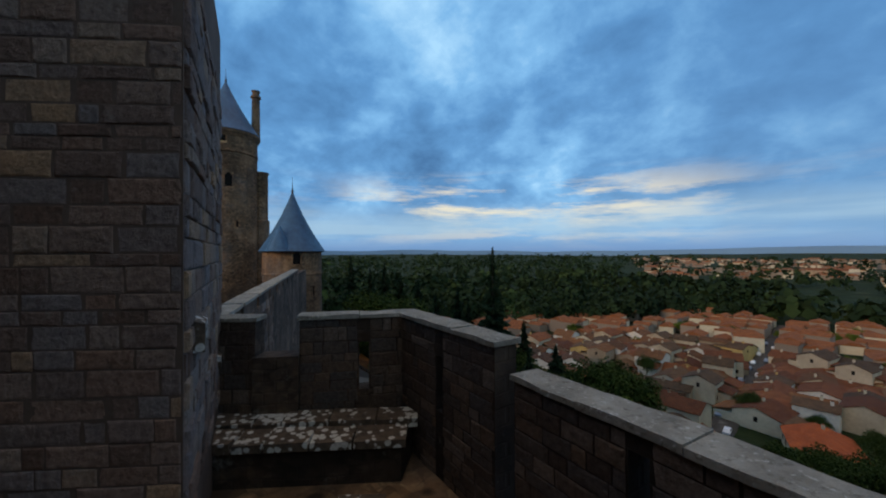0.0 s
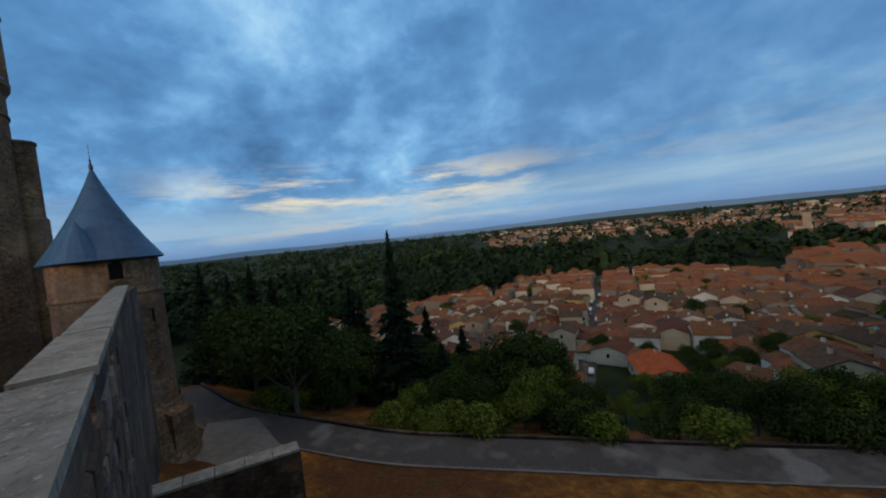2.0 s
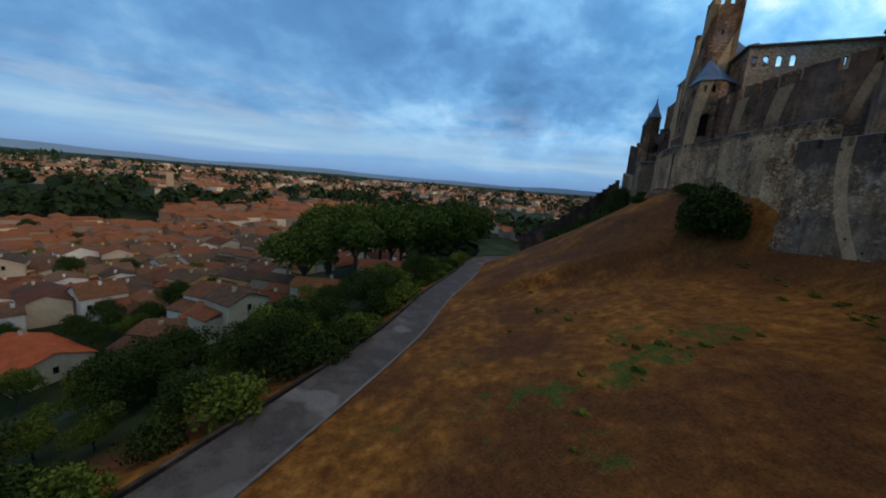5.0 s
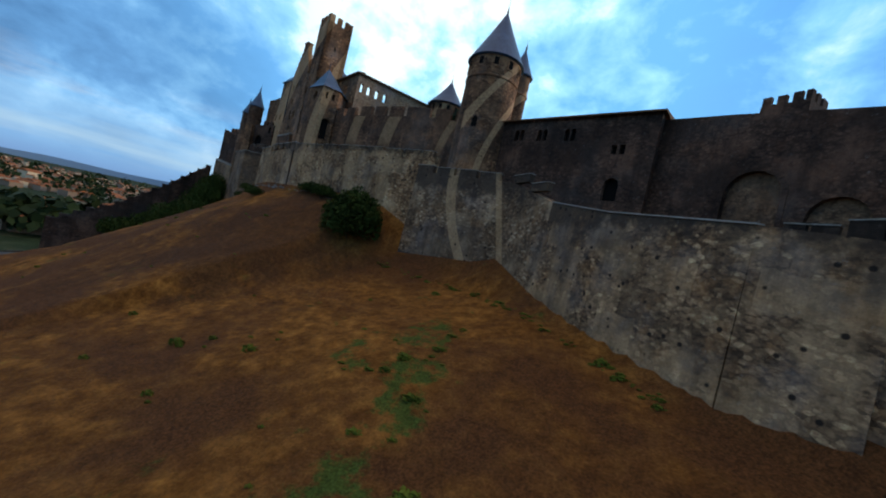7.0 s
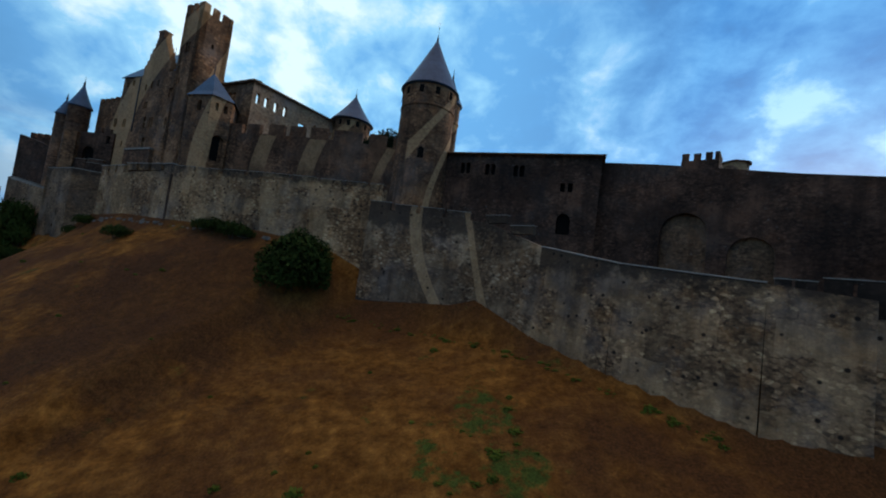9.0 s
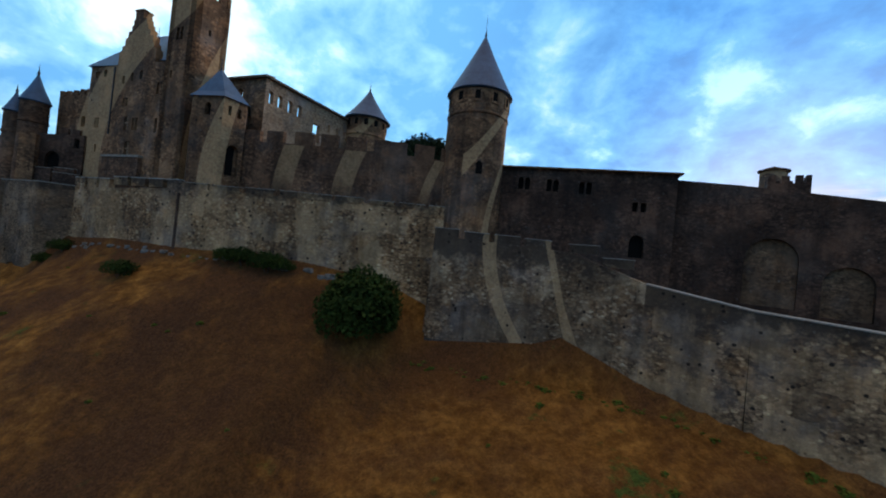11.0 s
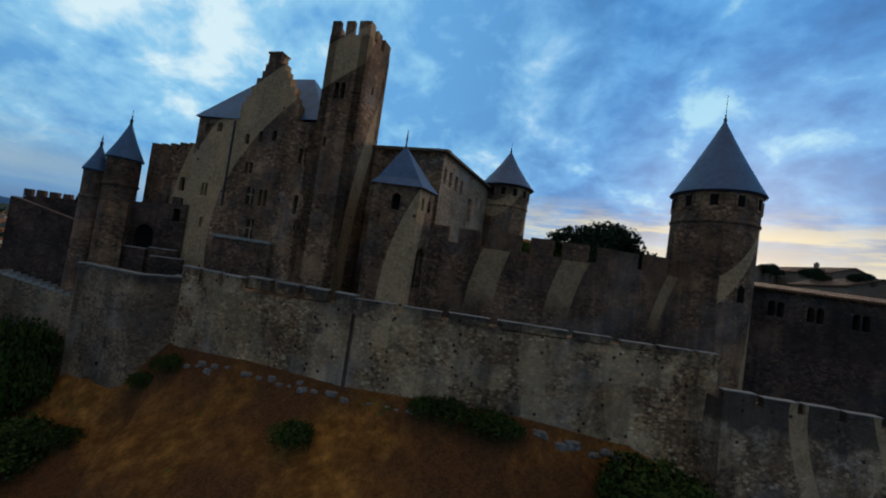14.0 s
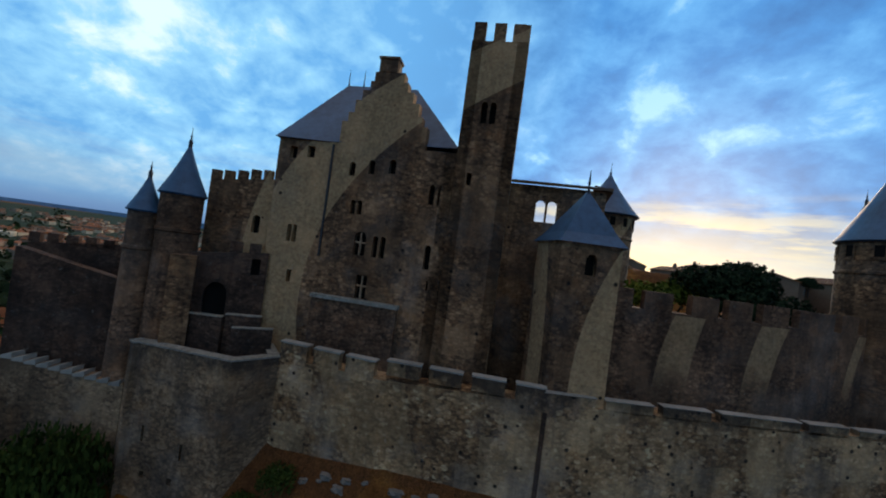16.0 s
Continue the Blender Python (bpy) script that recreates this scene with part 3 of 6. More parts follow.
# ---- ground ----
FOOT = [(-110, 52, -14), (-72, 36, -5.0), (-65, 31.8, -1.0), (-57.6, 28.6, 0.3), (-50.4, 23.2, 0.2), (-47.2, 24.2, 4.6), (-40, 18.6, 5.6), (-31, 12.7, 5.7), (-17, 6.4, 5.5), (-9, 3.0, 4.3), (-4.2, -1.2, -1.6), (6, -6.5, -1.8), (13, -12.5, -2.1), (17.2, -18.6, -2.8), (23.4, -26.2, -3.9), (28.5, -32.5, -4.6), (34.0, -36, -5.2), (38, -52, -6.5), (42, -72, -9.4), (50, -100, -12), (60, -140, -16)]
ROAD = [(46, -98, -10.5), (40, -83, -10.2), (25, -67.5, -11.6), (12, -58.5, -12.4), (4, -52.8, -13.0), (-6, -45.5, -13.4), (-15, -39.2, -13.7), (-30, -31, -14.3), (-50, -18.5, -15.6), (-66, -10, -16.4), (-74, -3, -17), (-80, 8, -18), (-86, 22, -19), (-110, 52, -22)]


def nearest(path, x, y):
    """Distance to a path, its height there, and the side: positive to the left of its way."""
    best = (1e9, 0, 0)
    for (ax, ay, az), (bx, by, bz) in zip(path, path[1:]):
        dx, dy = bx - ax, by - ay
        u = max(0.0, min(1.0, ((x - ax) * dx + (y - ay) * dy) / (dx * dx + dy * dy)))
        px, py = ax + u * dx - x, ay + u * dy - y
        d = math.hypot(px, py)
        if d < best[0]:
            best = (d, az + u * (bz - az), dx * (y - ay) - dy * (x - ax))
    return best


def ground_z(x, y):
    if abs(x) > 600 or abs(y) > 600:
        far = math.hypot(x, y)
        return -45 + max(0, far - 1500) * 0.012 * (0.6 + noise.noise((x * 0.0009, y * 0.0009, 0)))
    dw, zw, sw = nearest(FOOT, x, y)
    dr, zr, sr = nearest(ROAD, x, y)
    rough = 0.35 * noise.noise((x * 0.12, y * 0.12, 1.0)) + 0.12 * noise.noise((x * 0.5, y * 0.5, 4.0))
    if sr > 0 or (dr > 500 and x > 0):  # the valley side of the road
        z = zr - 0.12 - max(0.0, dr - 2.6) * 0.42
        town = -40 - 4 * min(1.0, math.hypot(x + 60, y + 60) / 250) + 0.8 * noise.noise((x * 0.01, y * 0.01, 3))
        town += 15 * math.exp(-(((x + 92) / 45) ** 2 + ((y + 26) / 42) ** 2))
        return max(z, town) + (rough if dr > 3.5 else 0)
    if sw > 0:  # behind the walls
        z = zw + (min(dw * 1.25, 4.5) if dw < 26 else min(20.0, 4.5 + (dw - 26) * 1.1))
        return -42 + (z + 42) * max(0.0, min(1.0, (x + 82) / 16))
    t = dw / max(dw + dr - 2.6, 0.1)
    t = max(0.0, min(1.0, t))
    z = zw + (zr - zw) * (t ** 0.82)
    mound = 1.6 * math.exp(-(((x + 34) / 13) ** 2 + ((y - 3) / 9) ** 2)) + 1.2 * math.exp(-(((x - 4) / 12) ** 2 + ((y + 24) / 10) ** 2))
    return z + (mound + rough) * min(1.0, max(0.0, dr - 2.6) / 4) * min(1.0, dw / 2)


def ground_material():
    mat = material("dry_grass_slope", 0.95, spec=0.1)
    n = Net(mat)
    pos = n.place(kind="World")
    a, b, c = n.noise(pos, 0.09, 5, 0.6), n.noise(pos, 0.7, 6, 0.65), n.noise(pos, 7.0, 5, 0.7)
    dry = n.ramp(b, (0.3, (0.078, 0.030, 0.006)), (0.5, (0.18, 0.075, 0.015)), (0.7, (0.34, 0.155, 0.032)))
    bare = n.ramp(c, (0.3, (0.042, 0.019, 0.009)), (0.7, (0.115, 0.048, 0.018)))
    col = n.mix(n.ramp(a, (0.40, 0.0), (0.58, 0.9)), dry, bare)
    # moister green turf in a hollow of the slope, and scattered specks
    hollow = n.node("ShaderNodeMapping", Vector=pos, Location=(-6.5, 27.5, 0), Scale=(1, 1, 0)).outputs[0]
    reach = n.node("ShaderNodeVectorMath", Vector=n.node("ShaderNodeMapping", Vector=hollow, Scale=(0.28, 0.115, 0)).outputs[0])
    reach.operation = "LENGTH"
    wet = n.math("SUBTRACT", n.noise(pos, 0.3, 6, 0.7), n.math("MULTIPLY", n.math("MINIMUM", reach.outputs["Value"], 2.0), 0.11))
    green = n.math("MAXIMUM", n.ramp(wet, (0.43, 0.0), (0.5, 1.0)), n.ramp(n.noise(pos, 0.16, 6, 0.7), (0.63, 0.0), (0.70, 0.8)))
    col = n.mix(n.math("MULTIPLY", green, 0.85), col, n.ramp(c, (0.3, (0.022, 0.052, 0.009)), (0.7, (0.06, 0.11, 0.020))))
    # worn bare earth in a broad trodden patch
    worn = n.node("ShaderNodeVectorMath", Vector=n.node("ShaderNodeMapping", Vector=pos, Location=(1.45, 0.42, 0), Scale=(0.07, 0.085, 0)).outputs[0])
    worn.operation = "LENGTH"
    bald = n.math("SUBTRACT", n.noise(pos, 0.14, 6, 0.7), n.math("MULTIPLY", n.math("MINIMUM", worn.outputs["Value"], 2.0), 0.22))
    col = n.mix(n.ramp(bald, (0.22, 0.0), (0.38, 0.75)), col, n.ramp(c, (0.3, (0.03, 0.015, 0.008)), (0.7, (0.085, 0.038, 0.016))))
    col = n.mix(0.55, col, n.ramp(n.noise(pos, 2.2, 7, 0.75), (0.3, 0.22), (0.7, 0.78)), "OVERLAY")
    col = n.mix(0.45, col, n.ramp(c, (0.3, 0.25), (0.7, 0.75)), "OVERLAY")
    g = n.t.nodes.new("ShaderNodeNewGeometry")
    z = n.node("ShaderNodeSeparateXYZ", Vector=g.outputs["Position"]).outputs[2]
    valley = n.ramp(n.math("MULTIPLY", n.math("ADD", z, 50.0), 0.02), (0.62, 1.0), (0.68, 0.0))
    veg = n.ramp(n.noise(pos, 0.05, 6, 0.6), (0.35, (0.010, 0.018, 0.006)), (0.58, (0.024, 0.036, 0.012)), (0.72, (0.07, 0.06, 0.03)))
    col = n.mix(valley, col, veg)
    n.finish(col, n.math("ADD", b, n.math("MULTIPLY", c, 0.4)), 0.9, 0.25)
    return mat


M_GROUND = ground_material()


def build_ground():
    def steps(lo, hi, fine):
        mid = list(np.arange(lo, hi + 0.01, fine))
        out, s, v = [], fine, hi
        while v < 4600:
            s *= 1.35
            v += s
            out.append(v)
        neg, s, v = [], fine, lo
        while v > -4600:
            s *= 1.35
            v -= s
            neg.append(v)
        return neg[::-1] + mid + out

    xs, ys = steps(-120, 62, 1.3), steps(-125, 60, 1.3)
    v = [(x, y, ground_z(x, y)) for y in ys for x in xs]
    w = len(xs)
    f = [(j * w + i, j * w + i + 1, (j + 1) * w + i + 1, (j + 1) * w + i) for j in range(len(ys) - 1) for i in range(w - 1)]
    return tagged(new("ground", mesh("ground", v, f, M_GROUND, True)), "dry grassy castle slope running down to a wide wooded plain", "ground", kind="structure")


ground = build_ground()


def ribbon(path, offs, lifts, step=1.2):
    """A strip along a path; offs and lifts give its cross-section."""
    pts = []
    for (ax, ay, az), (bx, by, bz) in zip(path, path[1:]):
        n = max(1, int(math.hypot(bx - ax, by - ay) / step))
        pts += [Vector((ax + (bx - ax) * i / n, ay + (by - ay) * i / n, az + (bz - az) * i / n)) for i in range(n)]
    for _ in range(12):
        pts = [pts[0]] + [(a + 2 * b + c) / 4 for a, b, c in zip(pts, pts[1:], pts[2:])] + [pts[-1]]
    v, f, w = [], [], len(offs)
    for i, p in enumerate(pts):
        d = (pts[min(i + 1, len(pts) - 1)] - pts[max(i - 1, 0)]).normalized()
        v += [(p.x - d.y * o, p.y + d.x * o, p.z + l) for o, l in zip(offs, lifts)]
    for i in range(len(pts) - 1):
        f += [(i * w + j, i * w + j + 1, (i + 1) * w + j + 1, (i + 1) * w + j) for j in range(w - 1)]
    return v, f


road = tagged(new("road", mesh("road", *ribbon(ROAD, (-2.7, -2.4, 2.1, 2.4), (-0.5, 0.14, 0.14, -0.5)), M_ASPHALT)), "narrow worn asphalt lane along the foot of the slope", "road", kind="structure")
kerb = tagged(new("kerb", mesh("kerb", *ribbon(ROAD, (2.2, 2.2, 2.5, 2.5), (-0.6, 0.36, 0.36, -0.9)), M_NEAR)), "low stone wall edging the lane on the valley side", "low wall", kind="structure")

# ---- castle walls ----
def build_wall(name, label, path, tops, base, mat, thick=1.6, openings=None, batter=0.0):
    """A curtain wall along plan points, left to right as seen from outside; one piece a stretch."""
    w = thing(name, label, "castle wall", kind="structure")
    for k, (p, q) in enumerate(zip(path, path[1:])):
        m, backs = facade(p, q, base, (tops[k], tops[k + 1]), thick, (openings or {}).get(k, ()), batter)
        part("wall_stretch", m.done("wall_stretch", mat[k] if isinstance(mat, list) else mat), w)
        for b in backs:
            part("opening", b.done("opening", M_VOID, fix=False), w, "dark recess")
    return w


W1 = [(-47.0, 25.3), (-40.2, 19.6), (-31, 13.2), (-17, 7.0), (-9.8, 4.1), (-2.0, 1.2)]
lower_curtain = build_wall("wall_lower_curtain", "long rubble stone curtain wall with patched masonry", W1, [12.7, 12.7, 13.2, 13.3, 13.4, 13.4], -2, M_CURTAIN, 1.8)
for k, (wide, gap, tall) in enumerate(((2.2, 0.6, 1.2), (2.4, 0.7, 0.9), (3.4, 0.7, 0.7), (3.0, 0.7, 0.7), (2.6, 0.6, 0.6))):
    merlons(lower_curtain, W1[k], W1[k + 1], 12.7 if k == 0 else 13.2, M_CURTAIN, wide, gap, tall, 0.6, M_SLAB, coping=0.12 if k < 2 else 0.05)

W2 = [(-3.2, -0.2), (9.6, -5.6), (13.8, -11.5), (17.6, -18.0), (23.4, -25.4), (27.2, -28.8)]
W2Z = [10.5, 10.1, 7.7, 6.6, 6.1, 5.7]
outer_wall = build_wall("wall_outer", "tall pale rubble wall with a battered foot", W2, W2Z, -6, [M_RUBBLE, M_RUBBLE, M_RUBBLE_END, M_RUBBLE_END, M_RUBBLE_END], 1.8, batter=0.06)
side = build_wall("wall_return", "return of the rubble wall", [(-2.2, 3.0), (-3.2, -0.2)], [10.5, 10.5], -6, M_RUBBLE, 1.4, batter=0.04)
for k in range(2):
    merlons(outer_wall, W2[k], W2[k + 1], W2Z[k], M_RUBBLE, 2.6, 0.6, 0.8, 0.6, M_SLAB, zq=W2Z[k + 1], coping=0.06)
for k in range(2, 4):
    n = int(span(W2[k], W2[k + 1]) / 1.5)
    for i in range(n):
        u0, u1 = span(W2[k], W2[k + 1]) * i / n, span(W2[k], W2[k + 1]) * (i + 1) / n - 0.03
        za, zb = (W2Z[k] + (W2Z[k + 1] - W2Z[k]) * u / span(W2[k], W2[k + 1]) for u in (u0, u1))
        q4 = [along(W2[k], W2[k + 1], u, o) for u, o in ((u0, -0.1), (u1, -0.1), (u1, 0.7), (u0, 0.7))]
        part("coping", Mesh().prism(q4, [za, zb, zb, za], [za + 0.1, zb + 0.1, zb + 0.16, za + 0.16]).done("coping", M_SLAB), outer_wall, "pale coping slab")

for k, (za, zb) in enumerate(((-0.2, -0.5), (-0.5, -1.0))):
    p, q = along(W2[k], W2[k + 1], 0.0, -0.12), along(W2[k], W2[k + 1], span(W2[k], W2[k + 1]), -0.12)
    m, _ = facade(p, q, -6, (za, zb), 0.5, (), 0.06)
    part("socle", m.done("socle", M_SOCLE), outer_wall, "dark grey stone socle")
m, _ = facade(along((-2.2, 3.0), W2[0], 0.0, -0.1), along((-2.2, 3.0), W2[0], span((-2.2, 3.0), W2[0]), -0.1), -6, (0.6, -0.2), 0.5, (), 0.04)
part("socle", m.done("socle", M_SOCLE), side, "dark grey stone socle")
part("joint", Mesh().prism([(-31.12, 13.1), (-30.86, 12.98), (-30.7, 13.4), (-30.96, 13.5)], -2, 12.6).done("joint", M_DARK), lower_curtain, "dark upright joint between two builds of wall")
IC = [(-25.2, 14.4), (-18.9, 11.3), (-8, 7.6), (0.5, 6.4)]
inner_curtain = build_wall("wall_inner_curtain", "inner curtain wall with battlements", IC, [20.2, 20.2, 20.2, 20.2], 6, M_INNER, 1.6)
for k in range(3):
    merlons(inner_curtain, IC[k], IC[k + 1], 20.2, M_INNER, 2.3, 0.9, 1.5, 0.6)

BW = [(5.6, 4.9), (23.1, -5.6)]
upper_house = build_wall("wall_upper_lodging", "long wall of a lodging with small paired windows", BW, [20.4, 20.4], 4, M_DARK, 1.2, {0: [(3.0, 17.6, 0.62, 1.5, 1), (3.8, 17.6, 0.62, 1.5, 1), (6.4, 17.5, 0.62, 1.5, 1), (7.2, 17.5, 0.62, 1.5, 1), (10.2, 17.4, 0.62, 1.5, 1), (11.0, 17.4, 0.62, 1.5, 1), (16.2, 15.7, 0.6, 1.1, 0), (17.1, 15.7, 0.6, 1.1, 0), (16.7, 10.4, 1.6, 2.6, 1)]})
UW = [(23.4, -4.0), (27.95, -9.28), (34.87, -18.46), (38.0, -22.7), (45.0, -32.0)]
UWZ = [20.0, 19.2, 17.3, 16.6, 16.0]
build_wall("wall_arched", "dark inner wall with two blind arches", UW, UWZ, 2, M_DARK, 1.5, {1: [(2.8, 6.6, 4.3, 7.0, 1), (8.5, 6.2, 3.6, 5.0, 1)]})
ARCHES = [(UW[1], UW[2], 2.8, 4.3, 6.6, 13.6), (UW[1], UW[2], 8.5, 3.6, 6.2, 11.2)]


def blind_arch(p, q, u, w, z0, z1):
    """A shallow walled-up arch with a ring of cut stones."""
    a = thing("blind_arch", "walled-up round arch in the dark inner wall", "arch")
    k = 15
    cz, r = z1 - w / 2, w / 2
    for i in range(k):
        t0, t1 = math.pi * i / k, math.pi * (i + 0.9) / k
        pts = [(u + rr * math.cos(t), cz + rr * math.sin(t)) for rr, t in ((r, t0), (r + 0.45, t0), (r + 0.45, t1), (r, t1))]
        m = Mesh()
        f = [(*along(p, q, x, -0.06), z) for x, z in pts]
        b = [(*along(p, q, x, 0.3), z) for x, z in pts]
        m.poly(*f)
        for j in range(4):
            m.poly(f[j], f[(j + 1) % 4], b[(j + 1) % 4], b[j])
        part("voussoir", m.done("voussoir", M_DARK), a)
    for s in (-1, 1):
        q4 = [along(p, q, u + s * r, -0.06), along(p, q, u + s * (r + 0.4), -0.06), along(p, q, u + s * (r + 0.4), 0.3), along(p, q, u + s * r, 0.3)]
        part("pier", Mesh().prism(q4, z0, cz).done("pier", M_DARK), a)
    ring = [(u - r, z0), (u + r, z0)] + [(u + r * math.cos(math.pi * i / 14), cz + r * math.sin(math.pi * i / 14)) for i in range(15)]
    part("infill", Mesh().poly(*[(*along(p, q, x, 0.5), z) for x, z in ring]).done("infill", M_STONE_PLAIN, fix=False), a, "rough stone infill")


for one in ARCHES:
    blind_arch(*one)


def block_turret():
    b = thing("battlement_turret", "small square crenellated turret on the inner wall", "turret")
    p, q = along(UW[1], UW[2], 2.0, 0.2), along(UW[1], UW[2], 5.4, 0.2)
    r, s = along(UW[1], UW[2], 5.4, 3.2), along(UW[1], UW[2], 2.0, 3.2)
    part("body", Mesh().prism([p, q, r, s], 17.0, 19.4).done("body", M_DARK), b)
    for x, y in ((p, q), (q, r), (r, s), (s, p)):
        merlons(b, x, y, 19.4, M_DARK, 0.6, 0.42, 0.8, 0.4, start=0.05)


block_turret()


def drum_turret():
    d = thing("drum_turret", "low round roof lantern under a flat conical cap", "turret")
    part("drum", Mesh().lathe([(1.7, 18), (1.7, 26.4), (1.5, 26.45)], 24, 51.0, 2.2).done("drum", M_STONE), d)
    part("cap", Mesh().lathe([(2.0, 26.4), (2.0, 26.6), (0.1, 27.3)], 24, 51.0, 2.2).done("cap", M_TILE[1]), d)


drum_turret()


def lodging_roof():
    p, q = BW
    m = Mesh()
    a, b, c, d = along(p, q, -0.3, -0.5), along(p, q, span(p, q) + 0.4, -0.5), along(p, q, span(p, q) + 0.4, 8), along(p, q, -0.3, 8)
    m.poly((*a, 20.35), (*b, 20.35), (*c, 21.2), (*d, 21.2)).poly((*a, 20.35), (*b, 20.35), (*b, 20.15), (*a, 20.15)).poly((*b, 20.35), (*c, 21.2), (*c, 20.0), (*b, 20.15))
    part("roof", m.done("roof", M_TILE[1]), upper_house, "low brown tiled roof")


lodging_roof()


# ---- round towers ----
def cone_roof(parent, cx, cy, r, z, top, finial=1.6, flare=0.25, n=40):
    h = top - z
    prof = [(r * 0.96, z - 0.12), (r, z)] + [(r * ((1 - u) * (1 - flare * u)), z + h * u) for u in (0.08, 0.2, 0.4, 0.6, 0.8, 0.97)] + [(0.04, top)]
    roof = part("roof", Mesh().lathe(prof, n, cx, cy).done("roof", M_SLATE, False), parent, "grey slate cone roof")
    if finial:
        part("finial", Mesh().lathe([(0.14, top - 0.5), (0.16, top), (0.05, top + 0.3), (0.09, top + 0.45), (0.03, top + 0.6), (0.02, top + finial)], 8, cx, cy).done("finial", M_IRON), roof, "thin metal finial")
    return roof


def tower_window(parent, cx, cy, r, ang, z, w, h, arched=True):
    """A slit or window in a round wall: stone jambs with a dark opening between."""
    d = Vector((math.cos(ang), math.sin(ang), 0))
    s = Vector((-d.y, d.x, 0))
    c = Vector((cx, cy, z)) + d * (r - 0.25)
    ring = [(-w / 2, 0), (w / 2, 0), (w / 2, h * 0.8), (0, h), (-w / 2, h * 0.8)] if arched else [(-w / 2, 0), (w / 2, 0), (w / 2, h), (-w / 2, h)]
    m = Mesh()
    face = [c + d * 0.29 + s * a + Vector((0, 0, b)) for a, b in ring]
    back = [c + s * a + Vector((0, 0, b)) for a, b in ring]
    m.poly(*face)
    for i in range(len(ring)):
        m.poly(face[i], face[(i + 1) % len(ring)], back[(i + 1) % len(ring)], back[i])
    # near-black plug set proud of the wall, painted as an unlit opening
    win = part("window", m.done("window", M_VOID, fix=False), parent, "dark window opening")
    j = Mesh()
    for a0, a1, b0, b1 in ((-w / 2 - 0.18, -w / 2, -0.15, h), (w / 2, w / 2 + 0.18, -0.15, h), (-w / 2 - 0.18, w / 2 + 0.18, -0.3, -0.02)):
        q = [c + d * e + s * a + Vector((0, 0, b)) for e in (0.1, 0.33) for a, b in ((a0, b0), (a1, b0), (a1, b1), (a0, b1))]
        for f in ((0, 1, 2, 3), (4, 5, 6, 7), (0, 1, 5, 4), (1, 2, 6, 5), (2, 3, 7, 6), (3, 0, 4, 7)):
            j.poly(*[q[i] for i in f])
    part("jamb", j.done("jamb", M_STONE), win)


def round_tower(name, label, cx, cy, r, base, eave, apex, mat, windows=(), gallery=0, overhang=0.45, batter=0.05, finial=1.6, flare=0.25):
    t = thing(name, label, "tower", (0, 0, 0))
    prof = [(r * (1 + batter), base), (r * (1 + batter * 0.4), base + (eave - base) * 0.35), (r, eave - 3.2), (r + 0.12, eave - 3.1), (r + 0.12, eave - 2.9), (r + 0.02, eave - 2.8), (r + 0.02, eave)]
    part("shaft", Mesh().lathe(prof, 44, cx, cy).done("shaft", mat, False), t)
    cone_roof(t, cx, cy, r + overhang, eave - 0.05, apex, finial, flare)
    for k in range(gallery):
        tower_window(t, cx, cy, r + 0.02, 2 * math.pi * (k + 0.5) / gallery, eave - 1.55, 0.66, 1.05, False)
    for ang, z, w, h in windows:
        tower_window(t, cx, cy, r, radians(ang), z, w, h)
    return t


round_tower("round_tower", "round stone tower with a tall slate cone roof", 2.8, 6.4, 3.75, 4, 28.8, 37.0, M_TOWER, ((-75, 13.4, 0.3, 1.6), (-100, 18.4, 0.8, 1.6), (-62, 11.4, 0.3, 1.4)), 11, 0.4, 0.05, 2.6, 0.12)
round_tower("stair_turret", "slim stair turret under a slate cone", 6.3, 9.6, 1.6, 10, 29.2, 33.8, M_STONE, (), 0, 0.35, 0.0, 1.2)
round_tower("court_tower", "round court tower with slate cone and gallery slits", -9.2, 29.0, 3.4, 10, 30.3, 36.0, M_STONE, (), 13, 0.65, 0.05, 1.4)
round_tower("gate_tower", "round gate tower with slate cone roof", -55.5, 31.0, 1.5, 0, 24.4, 28.7, M_GATE, ((-70, 17, 0.5, 1.2),), 0, 0.22, 0.2, 1.2)
round_tower("gate_tower", "smaller round gate tower with slate cone roof", -57.9, 31.4, 1.05, 0, 22.7, 25.7, M_GATE, (), 0, 0.2, 0.45, 0.9)
tower_c1 = round_tower("gate_watchtower", "pale round watchtower with a flared slate cone", 46.0, -76.0, 3.7, -14, 8.7, 16.8, M_STONE_PLAIN, ((115, 7.0, 0.9, 1.5), (150, 3.0, 0.3, 1.2)), 0, 0.5, 0.1, 1.8, 0.35)
tower_tall = round_tower("tall_round_tower", "tall round tower with slate cone and chimney", 56.8, -80.5, 4.1, -10, 25.4, 33.4, M_STONE_PLAIN, ((110, 23.6, 0.8, 1.3), (120, 17.5, 0.9, 1.9), (135, 12, 0.3, 0.9)), 0, 0.45, 0.04, 1.8)

# ---- castle blocks ----
def build_house(name, label, corners, base, top, mat, openings=None, thick=0.9):
    """A block of plain walls round a plan, given against the clock's way as seen from above."""
    h = thing(name, label, "castle building")
    n = len(corners)
    for k in range(n):
        m, backs = facade(corners[k], corners[(k + 1) % n], base, top, thick, (openings or {}).get(k, ()))
        part("wall", m.done("wall", mat), h)
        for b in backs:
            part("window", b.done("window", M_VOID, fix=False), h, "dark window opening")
    return h


F = Vector((0.81, -0.586))  # along the keep's front, left to right
B = Vector((0.586, 0.81))  # away from it


def kp(u, v):
    """A plan point u metres along the keep's front from its left corner and v behind it."""
    q = Vector((-44.2, 26.7)) + F * u + B * v
    return (q.x, q.y)


